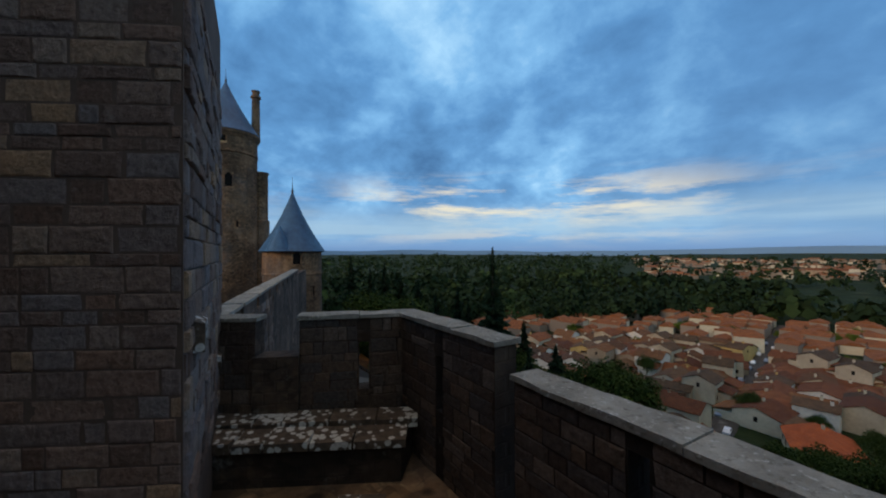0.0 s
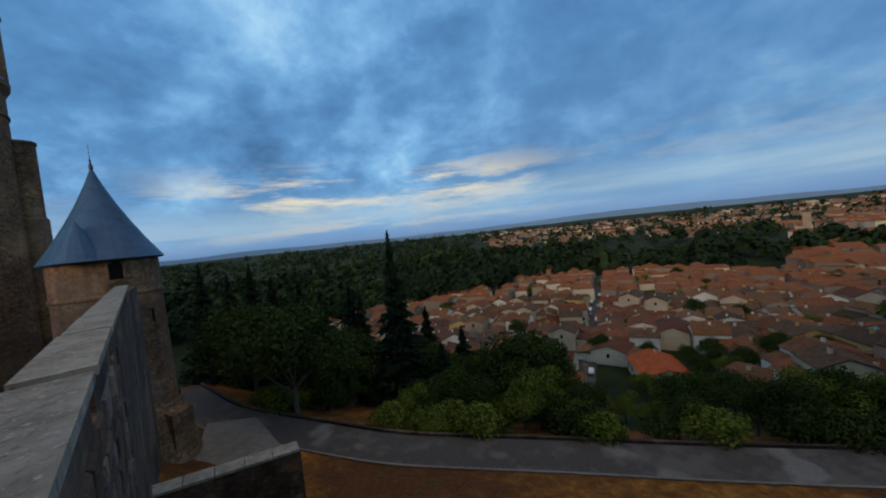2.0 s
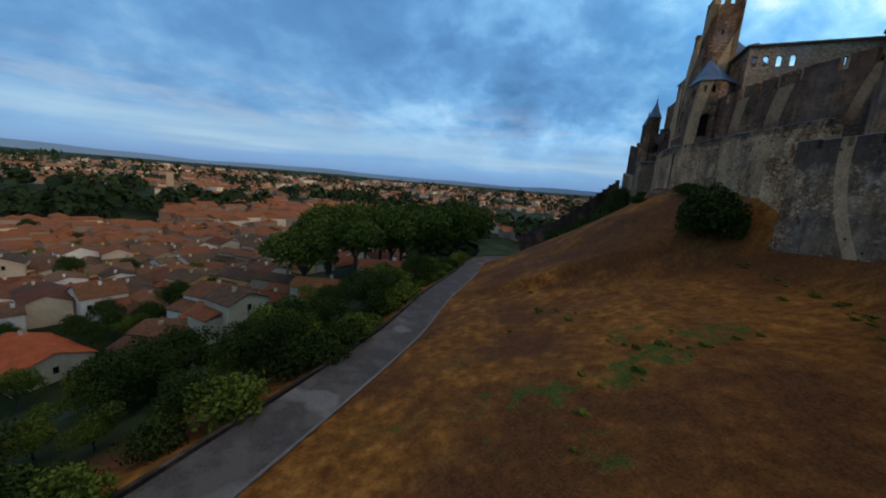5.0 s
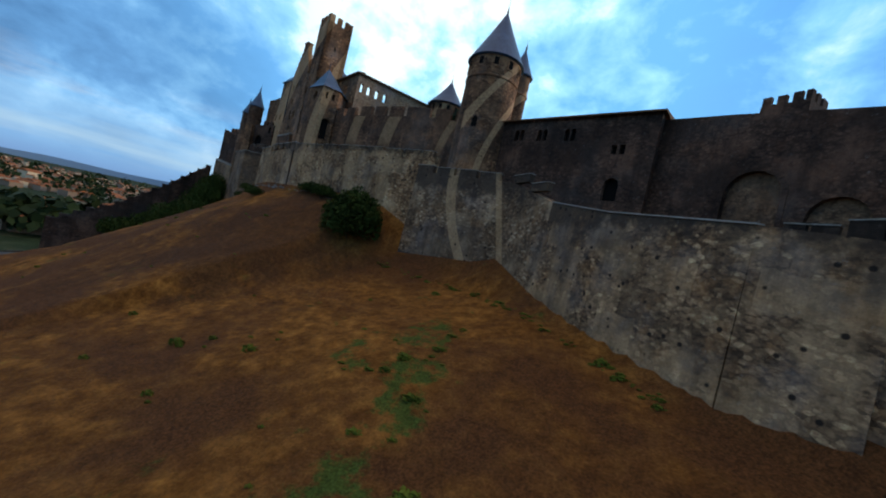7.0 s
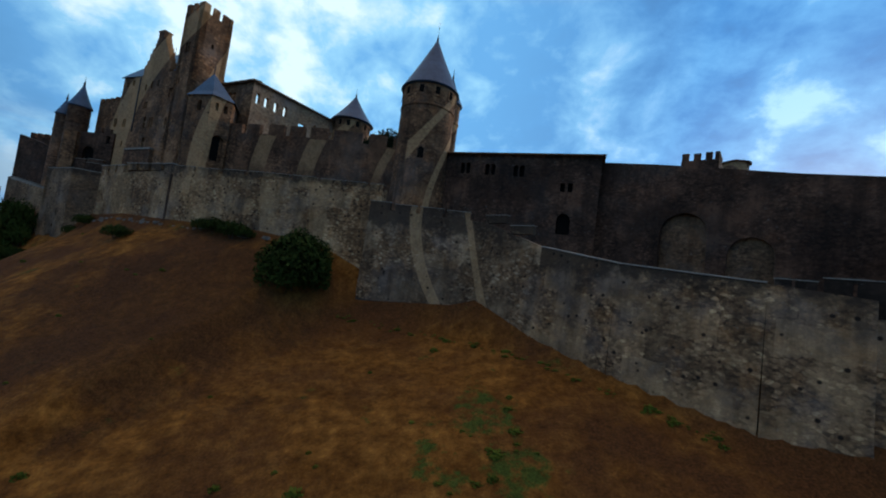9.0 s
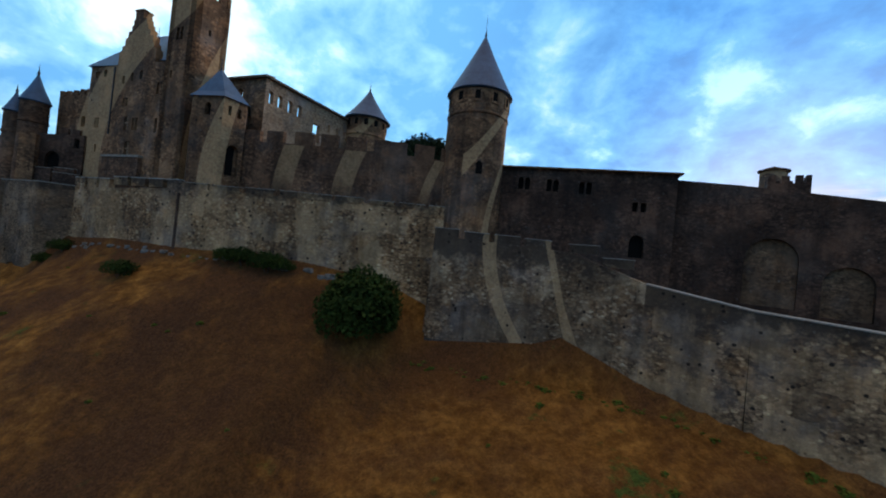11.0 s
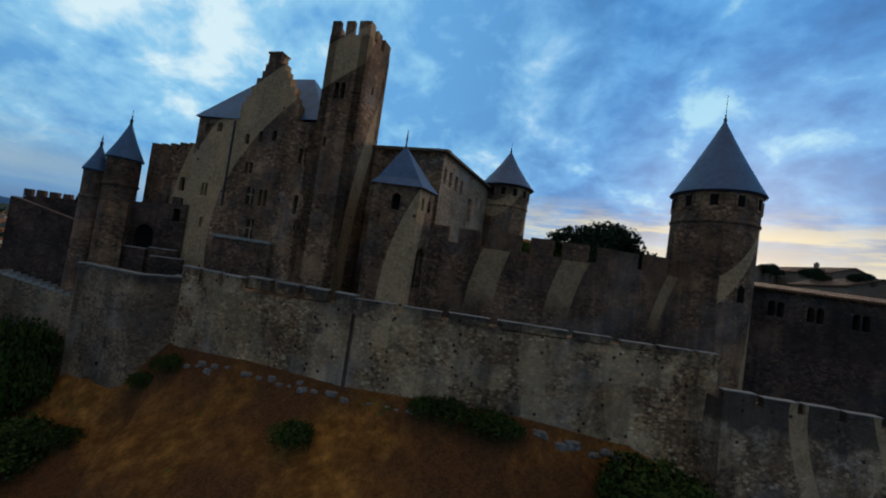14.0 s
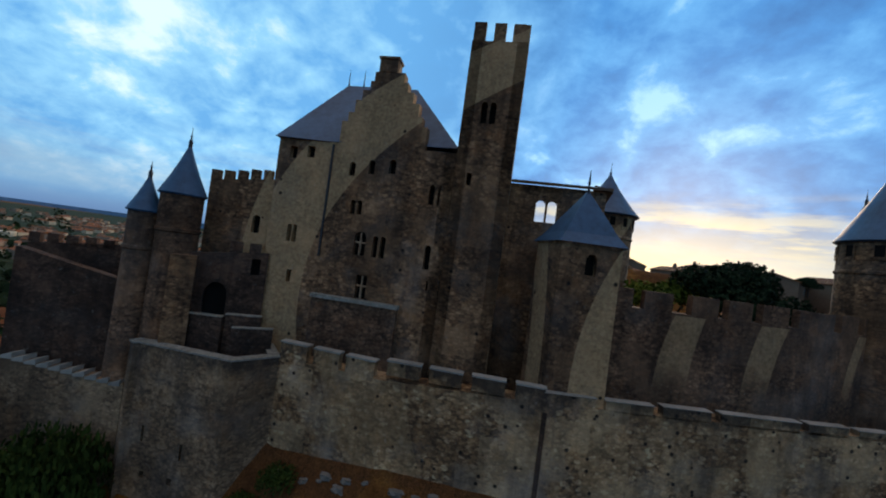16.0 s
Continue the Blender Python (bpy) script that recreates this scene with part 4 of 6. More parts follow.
keep = build_house("keep", "tall stone keep with stepped gable and mullioned windows", [(-49.0, 30.0), kp(-1.0, 0), kp(9.8, 0), kp(9.8, 11), (-42.5, 41)], 8, 30.6, M_STONE, {
    0: [(1.4, 28.9, 0.7, 1.0, 0), (3.0, 29.1, 0.7, 1.0, 0), (2.0, 21.7, 0.4, 1.5, 1), (2.5, 21.7, 0.4, 1.5, 1), (2.5, 18.2, 0.4, 1.1, 0)],
    1: [(2.1, 27.9, 0.55, 1.2, 1), (3.8, 28.2, 0.55, 1.2, 1), (5.6, 28.4, 0.6, 1.2, 1), (2.6, 24.7, 0.42, 1.2, 1), (3.2, 24.7, 0.42, 1.2, 1), (3.65, 21.3, 1.0, 2.0, 1), (5.0, 21.3, 0.45, 1.8, 1), (5.65, 21.3, 0.45, 1.8, 1), (9.2, 26.2, 0.45, 1.6, 1), (9.9, 26.2, 0.45, 1.6, 1), (9.5, 20.9, 0.5, 2.0, 1), (10.15, 20.9, 0.5, 2.0, 1), (4.25, 17.7, 0.95, 2.0, 0), (9.9, 19.2, 0.35, 0.8, 0)]})


def keep_gable():
    for u0, u1, z0, z1 in ((-0.4, 7.1, 30.6, 32.5), (0.1, 6.6, 32.5, 33.3), (0.6, 6.2, 33.3, 34.4), (1.1, 5.6, 34.4, 35.3), (1.7, 5.0, 35.3, 36.1), (2.0, 4.6, 36.1, 36.9)):
        part("gable_step", Mesh().prism([kp(u0, 0), kp(u1, 0), kp(u1, 0.9), kp(u0, 0.9)], z0 - 0.002, z1).done("gable_step", M_STONE), keep)
    stack = part("chimney", Mesh().prism([kp(2.3, -0.05), kp(3.9, -0.05), kp(3.9, 1.1), kp(2.3, 1.1)], 36.9, 38.0).done("chimney", M_STONE), keep)
    part("cap", Mesh().prism([kp(2.2, -0.15), kp(4.0, -0.15), kp(4.0, 1.2), kp(2.2, 1.2)], 38.0, 38.2).done("cap", M_STONE), stack)
    r = Mesh()
    a, b, c, d, e = (-49.4, 29.8), kp(-1.2, -0.1), kp(9.8, 0.7), kp(10, 11), (-42.6, 41.4)
    r1, r2 = kp(-3.0, 5.5), kp(4.2, 5.5)
    z, t = 30.6, 38.0
    r.poly((*a, z), (*b, z), (*r1, t)).poly((*b, z), (*c, z + 0.6), (*r2, t), (*r1, t)).poly((*c, z + 0.6), (*d, z), (*r2, t)).poly((*d, z), (*e, z), (*r1, t), (*r2, t)).poly((*e, z), (*a, z), (*r1, t))
    roof = part("roof", r.done("roof", M_SLATE), keep, "steep hipped slate roof")
    for q in (r1, kp(-1.4, 5.5)):
        part("finial", Mesh().lathe([(0.12, t - 0.4), (0.05, t + 0.4), (0.02, t + 1.6)], 8, *q).done("finial", M_IRON), roof)
    part("plinth", Mesh().prism([kp(-0.7, -0.55), kp(6.7, -0.55), kp(6.7, 0.1), kp(-0.7, 0.1)], 8, 17.4).done("plinth", M_GATE), keep, "dark masonry plinth under the windows")
    part("string_course", Mesh().prism([kp(-0.8, -0.68), kp(6.8, -0.68), kp(6.8, 0.1), kp(-0.8, 0.1)], 17.4, 17.7).done("string_course", M_COPING), keep)
    part("drainpipe", Mesh().prism([kp(-0.9, -0.14), kp(-0.75, -0.14), kp(-0.75, 0.0), kp(-0.9, 0.0)], 20.8, 30.4).done("drainpipe", M_IRON), keep)


def mullions():
    """Stone crosses in the keep's large windows."""
    for u, z, w, h in ((2.65, 21.3, 1.0, 2.0), (3.25, 17.7, 0.95, 2.0)):
        part("mullion", Mesh().prism([kp(u - 0.06, 0.1), kp(u + 0.06, 0.1), kp(u + 0.06, 0.3), kp(u - 0.06, 0.3)], z, z + h - 0.05).done("mullion", M_HALL), keep)
        part("transom", Mesh().prism([kp(u - w / 2, 0.12), kp(u + w / 2, 0.12), kp(u + w / 2, 0.28), kp(u - w / 2, 0.28)], z + h * 0.52, z + h * 0.52 + 0.12).done("transom", M_HALL), keep)


keep_gable()
mullions()


def watch_tower():
    w = thing("square_watchtower", "very tall square stone watchtower with crenellated top", "tower")
    c = [kp(9.9, -0.5), kp(14.4, -0.5), kp(14.4, 4.4), kp(9.9, 4.4)]
    for k in range(4):
        op = {0: [(1.7, 33.0, 0.5, 1.7, 1), (2.4, 33.0, 0.5, 1.7, 1), (1.2, 28.0, 0.4, 1.0, 0)], 1: [(2.2, 34.5, 0.35, 0.8, 0)]}.get(k, [])
        m, backs = facade(c[k], c[(k + 1) % 4], 6, 39.6, 0.9, op)
        part("wall", m.done("wall", M_STONE), w)
        for b in backs:
            part("window", b.done("window", M_VOID, fix=False), w, "dark window opening")
        merlons(w, c[k], c[(k + 1) % 4], 39.6, M_STONE, 1.0, 0.62, 1.5, 0.45, start=0.06)


watch_tower()


def corner_tower():
    """The polygonal tower with a pyramid roof at the end of the inner curtain."""
    c = [(-29.6, 17.6), (-30.8, 13.7), (-27.0, 11.75), (-24.95, 13.75), (-25.6, 17.8)]
    t = build_house("polygonal_tower", "many-sided stone tower with a slate pyramid roof", c, 5, 24.5, M_STONE, {1: [(2.2, 22.2, 0.8, 1.5, 1)], 2: [(0.8, 22.5, 0.45, 1.1, 0), (2.0, 22.5, 0.45, 1.1, 0), (1.6, 15.4, 1.5, 3.7, 1)]})
    r, apex = Mesh(), (-28.3, 14.3, 28.5)
    mid = Vector((-28.0, 14.6))
    eave = [mid + (Vector(p) - mid) * 1.12 for p in c]
    kick = [mid + (p - mid) * 0.78 for p in eave]
    for k in range(5):
        a, b, d, e = eave[k], eave[(k + 1) % 5], kick[(k + 1) % 5], kick[k]
        r.poly((a.x, a.y, 24.4), (b.x, b.y, 24.4), (d.x, d.y, 25.15), (e.x, e.y, 25.15)).poly((e.x, e.y, 25.15), (d.x, d.y, 25.15), apex)
    roof = part("roof", r.done("roof", M_SLATE), t, "slate pyramid roof")
    part("finial", Mesh().lathe([(0.14, 28.2), (0.05, 28.8), (0.1, 29.0), (0.02, 30.0)], 8, *apex[:2]).done("finial", M_IRON), roof)


corner_tower()

hall = thing("great_hall", "roofless-looking stone hall wall with open arched windows", "castle building")
HALL = [(-33.2, 23.77), (-23.6, 16.7), (-9.6, 31.2)]
HALL_OPEN = [[(6.58, 26.3, 0.85, 2.0, 1), (7.58, 26.3, 0.85, 2.0, 1)], [(0.9, 26.4, 0.75, 1.7, 1), (2.4, 26.4, 0.75, 1.7, 1), (4.1, 26.4, 0.75, 1.7, 1), (5.8, 26.4, 0.75, 1.7, 1), (9.3, 23.8, 1.4, 2.8, 0), (11.9, 26.2, 0.5, 1.2, 0), (13.8, 26.2, 0.5, 1.2, 0), (15.5, 26.2, 0.5, 1.2, 0), (16.9, 26.2, 0.5, 1.2, 0)]]
for k in range(2):
    m, _ = facade(HALL[k], HALL[k + 1], 8, 29.5, 0.7, HALL_OPEN[k], 0.0, True)
    part("wall", m.done("wall", M_HALL if k else M_STONE), hall)
    p, q = HALL[k], HALL[k + 1]
    e = [along(p, q, -0.4 + 0.5 * k, -0.5), along(p, q, span(p, q) + 0.4, -0.5), along(p, q, span(p, q) + 0.4, 1.0), along(p, q, -0.4 + 0.5 * k, 1.0)]
    part("eave", Mesh().prism(e, [29.5, 29.5, 29.8, 29.8], [29.75, 29.75, 30.05, 30.05]).done("eave", M_TIMBER), hall, "dark tiled eave")

# crenellated wall between the keep and the gate towers, and the bastion below
NW = [(-54.0, 33.0), (-48.6, 30.6)]
north_wall = build_wall("wall_north", "high crenellated wall beside the keep", NW, [26.2, 27.0], 4, M_STONE, 1.2, {0: [(4.4, 22.0, 0.7, 1.6, 1)]})
merlons(north_wall, NW[0], NW[1], 26.2, M_STONE, 0.75, 0.4, 0.9, 0.5, zq=27.0)
gate_wall = build_wall("wall_gate", "dark wall with a tall pointed gateway", [(-54.4, 29.8), (-48.6, 29.4)], [19.8, 20.4], 2, M_DARK, 1.0, {0: [(2.2, 12.4, 1.7, 5.2, 1.3), (4.9, 18.4, 0.7, 1.4, 0)]})
merlons(gate_wall, (-51.6, 29.6), (-48.4, 29.4), 20.2, M_DARK, 0.9, 0.5, 0.9, 0.5)
pillar = thing("buttress", "pale square buttress beside the gateway", "buttress")
part("shaft", Mesh().prism([(-55.4, 28.6), (-53.7, 28.8), (-53.8, 30.0), (-55.4, 30.0)], 0, 19.6).done("shaft", M_STONE), pillar)


def bastion():
    b = thing("bastion", "square stone bastion with a low arch at its foot", "bastion")
    c = [(-57.2, 29.4), (-50.2, 24.2), (-47.0, 25.3), (-47.4, 29.2), (-55.0, 30.6)]
    ops = {0: [(4.3, 0.4, 2.2, 1.4, 1), (2.2, 5.6, 0.22, 1.2, 0), (5.6, 4.9, 0.22, 1.2, 0), (2.6, 3.0, 0.4, 0.5, 0), (5.0, 3.0, 0.4, 0.5, 0)]}
    for k in range(5):
        m, backs = facade(c[k], c[(k + 1) % 5], -5, 12.7, 0.7, ops.get(k, ()))
        part("wall", m.done("wall", M_BASTION), b)
        for x in backs:
            part("arch", x.done("arch", M_VOID, fix=False), b, "dark opening")
        cop = [along(c[k], c[(k + 1) % 5], -0.05, -0.06), along(c[k], c[(k + 1) % 5], span(c[k], c[(k + 1) % 5]) + 0.05, -0.06), along(c[k], c[(k + 1) % 5], span(c[k], c[(k + 1) % 5]), 0.76), along(c[k], c[(k + 1) % 5], 0, 0.76)]
        part("coping", Mesh().prism(cop, 12.7, 12.82 + 0.004 * k).done("coping", M_COPING), b)
    part("deck", Mesh().prism([(-56.0, 29.3), (-50.2, 24.95), (-47.7, 25.9), (-47.9, 28.7), (-54.6, 29.9)], 10.2, 10.5).done("deck", M_DARK), b)


bastion()
# parapet stubs on the bastion, round its small court
for x0, y0, x1, y1, z in ((-54.2, 29.4, -51.4, 28.2, 15.0), (-51.2, 28.4, -48.6, 27.8, 15.2), (-50.6, 27.2, -47.6, 27.0, 14.4)):
    stub = build_wall("wall_stub", "low dark court wall on the bastion", [(x0, y0), (x1, y1)], [z, z], 10, M_DARK, 0.5)
    part("coping", Mesh().prism([along((x0, y0), (x1, y1), u, o) for u, o in ((0, -0.05), (span((x0, y0), (x1, y1)), -0.05), (span((x0, y0), (x1, y1)), 0.55), (0, 0.55))], z, z + 0.07).done("coping", M_COPING), stub)
LW = [(-65.6, 33.2), (-57.3, 29.7)]
left_wall = build_wall("wall_left", "stone wall with stepped coping beside the bastion", LW, [10.5, 9.3], -12, M_BASTION, 0.9)
for k in range(10):
    u = 0.05 + k * 0.88
    q4 = [along(*LW, u, -0.08), along(*LW, u + 0.8, -0.08), along(*LW, u + 0.8, 0.96), along(*LW, u, 0.96)]
    z = 10.62 - 0.13 * k
    part("coping", Mesh().prism(q4, z - 0.3, [z - 0.1, z + 0.14, z + 0.14, z - 0.1]).done("coping", M_SLAB), left_wall, "pale tilted coping slab")
build_wall("wall_upper_left", "dark upper wall behind the bastion", [(-66.2, 34.6), (-57.0, 32.2)], [18.6, 16.2], -6, M_DARK, 0.9)
cren_wall = build_wall("wall_far_crenel", "far crenellated stretch of wall", [(-66.5, 37.0), (-60.0, 36.0)], [18.8, 19.4], -6, M_DARK, 0.9)
merlons(cren_wall, (-66.5, 37.0), (-60.0, 36.0), 18.9, M_DARK, 0.8, 0.5, 0.8, 0.5)
BB = [(-78.5, 10), (-72, 17), (-67.4, 24.5), (-65.8, 32.6)]
barbican_wall = build_wall("wall_barbican", "old crenellated wall running down the slope to the lane", BB, [-10.5, -5.0, 2.0, 8.6], -24, M_DARK, 0.9)
for k in range(3):
    merlons(barbican_wall, BB[k], BB[k + 1], [-10.5, -5.0, 2.0][k], M_DARK, 1.2, 0.6, 0.8, 0.5, zq=[-5.0, 2.0, 8.6][k])

# ---- the corner parapet that the camera crosses ----
def parapet():
    t = thing("corner_parapet", "dark weathered corner parapet with pale coping slabs", "parapet", kind="structure")
    a, b, c = (31.85, -32.15), (29.6, -32.45), (28.1, -29.6)

    def run(p, q, top, bottom=4.0, th=0.4, slit=True):
        # the outer face lies to the right of the way from p to q
        op = [(span(p, q) * 0.46, 5.75, 0.2, 0.95, 0)] if slit and span(p, q) > 1.5 else []
        m, _ = facade(p, q, bottom, top, th, op, 0.0, True)
        one = part("parapet_wall", m.done("parapet_wall", M_NEAR), t)
        o = 0.05
        n = max(1, round(span(p, q) / 1.05))
        for k in range(n):
            u0, u1 = -o + (span(p, q) + 2 * o) * k / n + 0.006, -o + (span(p, q) + 2 * o) * (k + 1) / n - 0.006
            slab = Mesh()
            cut = 7
            for i in range(cut):
                v0, v1 = u0 + (u1 - u0) * i / cut, u0 + (u1 - u0) * (i + 1) / cut
                e = [o * (1 + 0.7 * noise.noise((v * 3.1 + k, z, p[0]))) for v, z in ((v0, 0), (v1, 0), (v1, 9), (v0, 9))]
                q4 = [along(p, q, v0, -e[0]), along(p, q, v1, -e[1]), along(p, q, v1, th + e[2]), along(p, q, v0, th + e[3])]
                lift = [0.05 + 0.012 * (k % 2) + 0.02 * noise.noise((v * 2.3 + k, z, p[1])) for v, z in ((v0, 0), (v1, 0), (v1, 5), (v0, 5))]
                slab.prism(q4, top - 0.02, [top + x for x in lift])
            part("coping", slab.done("coping", M_COPING), one, "pale worn coping slab")

    run(b, a, 7.2)
    run(c, b, 7.2)
    run((34.4, -32.0), (34.5, -32.0), 4.2, 4.0, 0.3, False)
    run((32.6, -32.1), (34.3, -32.15), 7.2, 4.0, 0.4, False)
    run((26.6, -26.4), (27.95, -29.1), 6.9)
    run((25.0, -24.6), (26.4, -26.2), 6.6)
    part("notch_sill", Mesh().prism([(31.9, -32.16), (32.65, -32.11), (32.65, -31.63), (31.8, -31.68)], 3.0, 6.5).done("notch_sill", M_NEAR), t)
    part("shaft", Mesh().prism([(27.2, -28.8), (28.0, -29.75), (29.35, -32.55), (34.4, -32.2), (34.4, -27), (29, -24)], -8, 4.6).done("shaft", M_RUBBLE_END), t)
    # a raised stone bench crusted with white lichen along the parapet
    rr = random.Random(5)
    for j, (y0, y1, z1) in enumerate(((-31.75, -31.2, 5.42), (-31.2, -30.6, 5.36))):
        u = 29.5 + 0.2 * j
        while u < 33.4:
            w = rr.uniform(0.5, 0.95)
            z = z1 + rr.uniform(-0.02, 0.02)
            part("bench_slab", Mesh().prism([(u + 0.01, y0 + 0.01), (u + w - 0.01, y0 + 0.01), (u + w - 0.02, y1 - 0.01), (u + 0.02, y1 - 0.01)], z1 - 0.14, [z, z + 0.015, z, z + 0.01]).done("bench_slab", M_CRUST), t)
            u += w
    part("bench", Mesh().prism([(29.6, -31.72), (33.3, -31.72), (33.3, -30.7), (29.8, -30.7)], 4.3, 5.24).done("bench", M_NEAR), t)
    for x, y, w in ((31.0, -29.9, 0.8), (30.0, -30.0, 0.7), (30.5, -29.2, 0.6), (28.9, -29.8, 0.5)):
        part("step_stone", Mesh().prism([(x, y), (x + w, y + 0.05), (x + w * 0.95, y + 0.5), (x + 0.05, y + 0.55)], 4.3, [4.85, 4.9, 4.86, 4.84]).done("step_stone", M_CRUST), t)
    return t


corner_parapet = parapet()
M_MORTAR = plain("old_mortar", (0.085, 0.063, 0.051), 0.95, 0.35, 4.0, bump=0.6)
near_tower = thing("near_tower", "rough dark stone corner of a high wall", "tower", kind="structure")
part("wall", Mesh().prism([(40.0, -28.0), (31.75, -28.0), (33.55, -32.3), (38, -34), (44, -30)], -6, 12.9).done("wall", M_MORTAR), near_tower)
round_tower("inner_tower", "dark round inner tower beyond the corner", 49.2, -51.0, 4.3, -10, 20.6, 27.0, M_DARK, ((150, 12, 0.8, 1.6), (165, 6, 0.4, 1.4)), 11, 0.7)
RW = [(39.2, -53.4), (33.2, -53.8)]
ramp_wall = build_wall("wall_ramp", "low dark wall with flat coping above the lane", RW, [-1.75, -2.0], -12, M_NEAR, 0.8)
for k in range(5):
    u0, u1 = 0.02 + 1.2 * k, 1.18 + 1.2 * k
    za, zb = -1.75 - 0.0416 * u0, -1.75 - 0.0416 * u1
    q4 = [along(*RW, u, o) for u, o in ((u0, -0.06), (u1, -0.06), (u1, 0.86), (u0, 0.86))]
    part("coping", Mesh().prism(q4, [za, zb, zb, za], [za + 0.12, zb + 0.12, zb + 0.12, za + 0.12]).done("coping", M_COPING), ramp_wall)

C1 = [(33.9, -32.6), (41.6, -64.0), (43.2, -72.5)]
M_GATE_CURTAIN = stone_wall("gate_curtain_stone", (0.24, 0.165, 0.115), (0.075, 0.050, 0.034), (0.024, 0.017, 0.013), (0.05, 0.036, 0.026), (0.55, 0.28), 0.4, 0.7, 0.25, odd=1.0, pits=0.1)
gate_curtain = build_wall("wall_gate_curtain", "long stone wall with pale coping leading to the watchtower", [(33.9, -32.6), (41.6, -64.0), (43.2, -72.5)], [6.5, 6.3, 6.3], -14, M_GATE_CURTAIN, 0.5)
merlons(gate_curtain, C1[0], C1[1], 6.5, M_GATE_CURTAIN, 2.7, 0.45, 0.4, 0.5, M_COPING, 0.3, None, 6.3, coping=0.1)

# ---- the gate's forecourt ----
def tower_extras():
    turret = thing("stair_buttress", "slim flat-topped stair turret against the tall tower", "turret")
    part("shaft", Mesh().lathe([(1.25, -10), (1.25, 13.2), (1.05, 13.4), (1.05, 20.2)], 14, 52.75, -82.5).done("shaft", M_STONE_PLAIN), turret)
    part("cap", Mesh().lathe([(1.15, 20.2), (1.15, 20.45), (0.2, 20.5)], 14, 52.75, -82.5).done("cap", M_STONE_PLAIN), turret)
    stack = part("chimney", Mesh().lathe([(0.62, 25.0), (0.55, 31.4), (0.72, 31.5), (0.72, 31.8), (0.5, 31.9), (0.5, 32.5)], 12, 53.3, -82.2).done("chimney", M_STONE_PLAIN), tower_tall, "round stone chimney")
    part("hood", Mesh().lathe([(0.6, 32.5), (0.6, 32.62), (0.1, 32.75)], 12, 53.3, -82.2).done("hood", M_STONE_PLAIN), stack)
    ring = Mesh().lathe([(4.1, 24.3), (4.5, 25.0), (4.5, 25.35), (4.1, 25.4)], 44, 56.8, -80.5, False)
    part("cornice", ring.done("cornice", M_STONE_PLAIN), tower_tall)
    part("dormer_roof", Mesh().lathe([(1.75, 8.65), (1.6, 8.85), (0.9, 10.3), (0.05, 11.9)], 18, 46.6, -72.9).done("dormer_roof", M_SLATE), tower_c1, "small slate cone against the main roof")
    part("foot", Mesh().lathe([(5.6, -14), (5.0, -9), (4.1, -4.5), (4.0, -4.3)], 30, 46.0, -76.0, False).done("foot", M_STONE_PLAIN), tower_c1)
    part("buttress", Mesh().prism([(41.0, -74.9), (42.2, -72.9), (43.2, -73.6), (42.0, -75.6)], -14, [-5.2, -5.2, -4.6, -4.6]).done("buttress", M_STONE_PLAIN), tower_c1)


tower_extras()
tagged(new("pavement", Mesh().prism([(33.6, -70.6), (37.6, -64.5), (41.4, -68), (41.2, -82), (36.4, -80.6)], -14, [-10.55, -9.9, -9.7, -9.9, -10.2]).done("pavement", M_PAVING)), "pale paved forecourt at the watchtower's foot", "pavement", kind="structure")
edging = tagged(new("edging", mesh("edging", *ribbon(ROAD, (-2.62, -2.62, -2.4, -2.4), (-0.5, 0.2, 0.2, -0.5)), M_PAVING)), "thin pale stone edging on the lane's uphill side", "kerb", kind="structure")

# ---- plants ----
def leaf_cloud(rng, blobs, count, size, flat=0.0):
    """Small bent leaves scattered over the skins of several uneven blobs (x, y, z, rx, rz)."""
    v, f = [], []
    weights = np.array([b[3] ** 2 for b in blobs])
    for k in rng.choice(len(blobs), count, p=weights / weights.sum()):
        bx, by, bz, rx, rz = blobs[k]
        d = rng.normal(size=3)
        d /= np.linalg.norm(d)
        if d[2] < -0.55:
            d[2] *= -0.5
        lump = 0.78 + 0.3 * rng.random() + 0.12 * math.sin(5 * d[0] + 3 * d[1] + k) * math.cos(4 * d[2] + k)
        c = np.array([bx, by, bz]) + d * np.array([rx, rx, rz]) * lump
        a = rng.normal(size=3)
        a[2] *= 1 - flat
        a /= np.linalg.norm(a)
        b = np.cross(a, d + 0.4 * rng.normal(size=3))
        b /= np.linalg.norm(b) + 1e-9
        s = size * (0.6 + 0.8 * rng.random())
        i = len(v)
        v += [tuple(c - a * s), tuple(c + b * s * 0.6), tuple(c + a * s), tuple(c - b * s * 0.6)]
        f.append((i, i + 1, i + 2, i + 3))
    return v, f


def limb(p, q, r0, r1, n=6):
    p, q = Vector(p), Vector(q)
    d = (q - p).normalized()
    a = d.orthogonal().normalized()
    b = d.cross(a)
    v = [tuple(c + (a * math.cos(2 * math.pi * i / n) + b * math.sin(2 * math.pi * i / n)) * r) for c, r in ((p, r0), (q, r1)) for i in range(n)]
    return v, [(i, (i + 1) % n, n + (i + 1) % n, n + i) for i in range(n)] + [tuple(n + i for i in range(n))]


def joined(*pieces):
    v, f = [], []
    for pv, pf in pieces:
        k = len(v)
        v += pv
        f += [tuple(i + k for i in one) for one in pf]
    return v, f


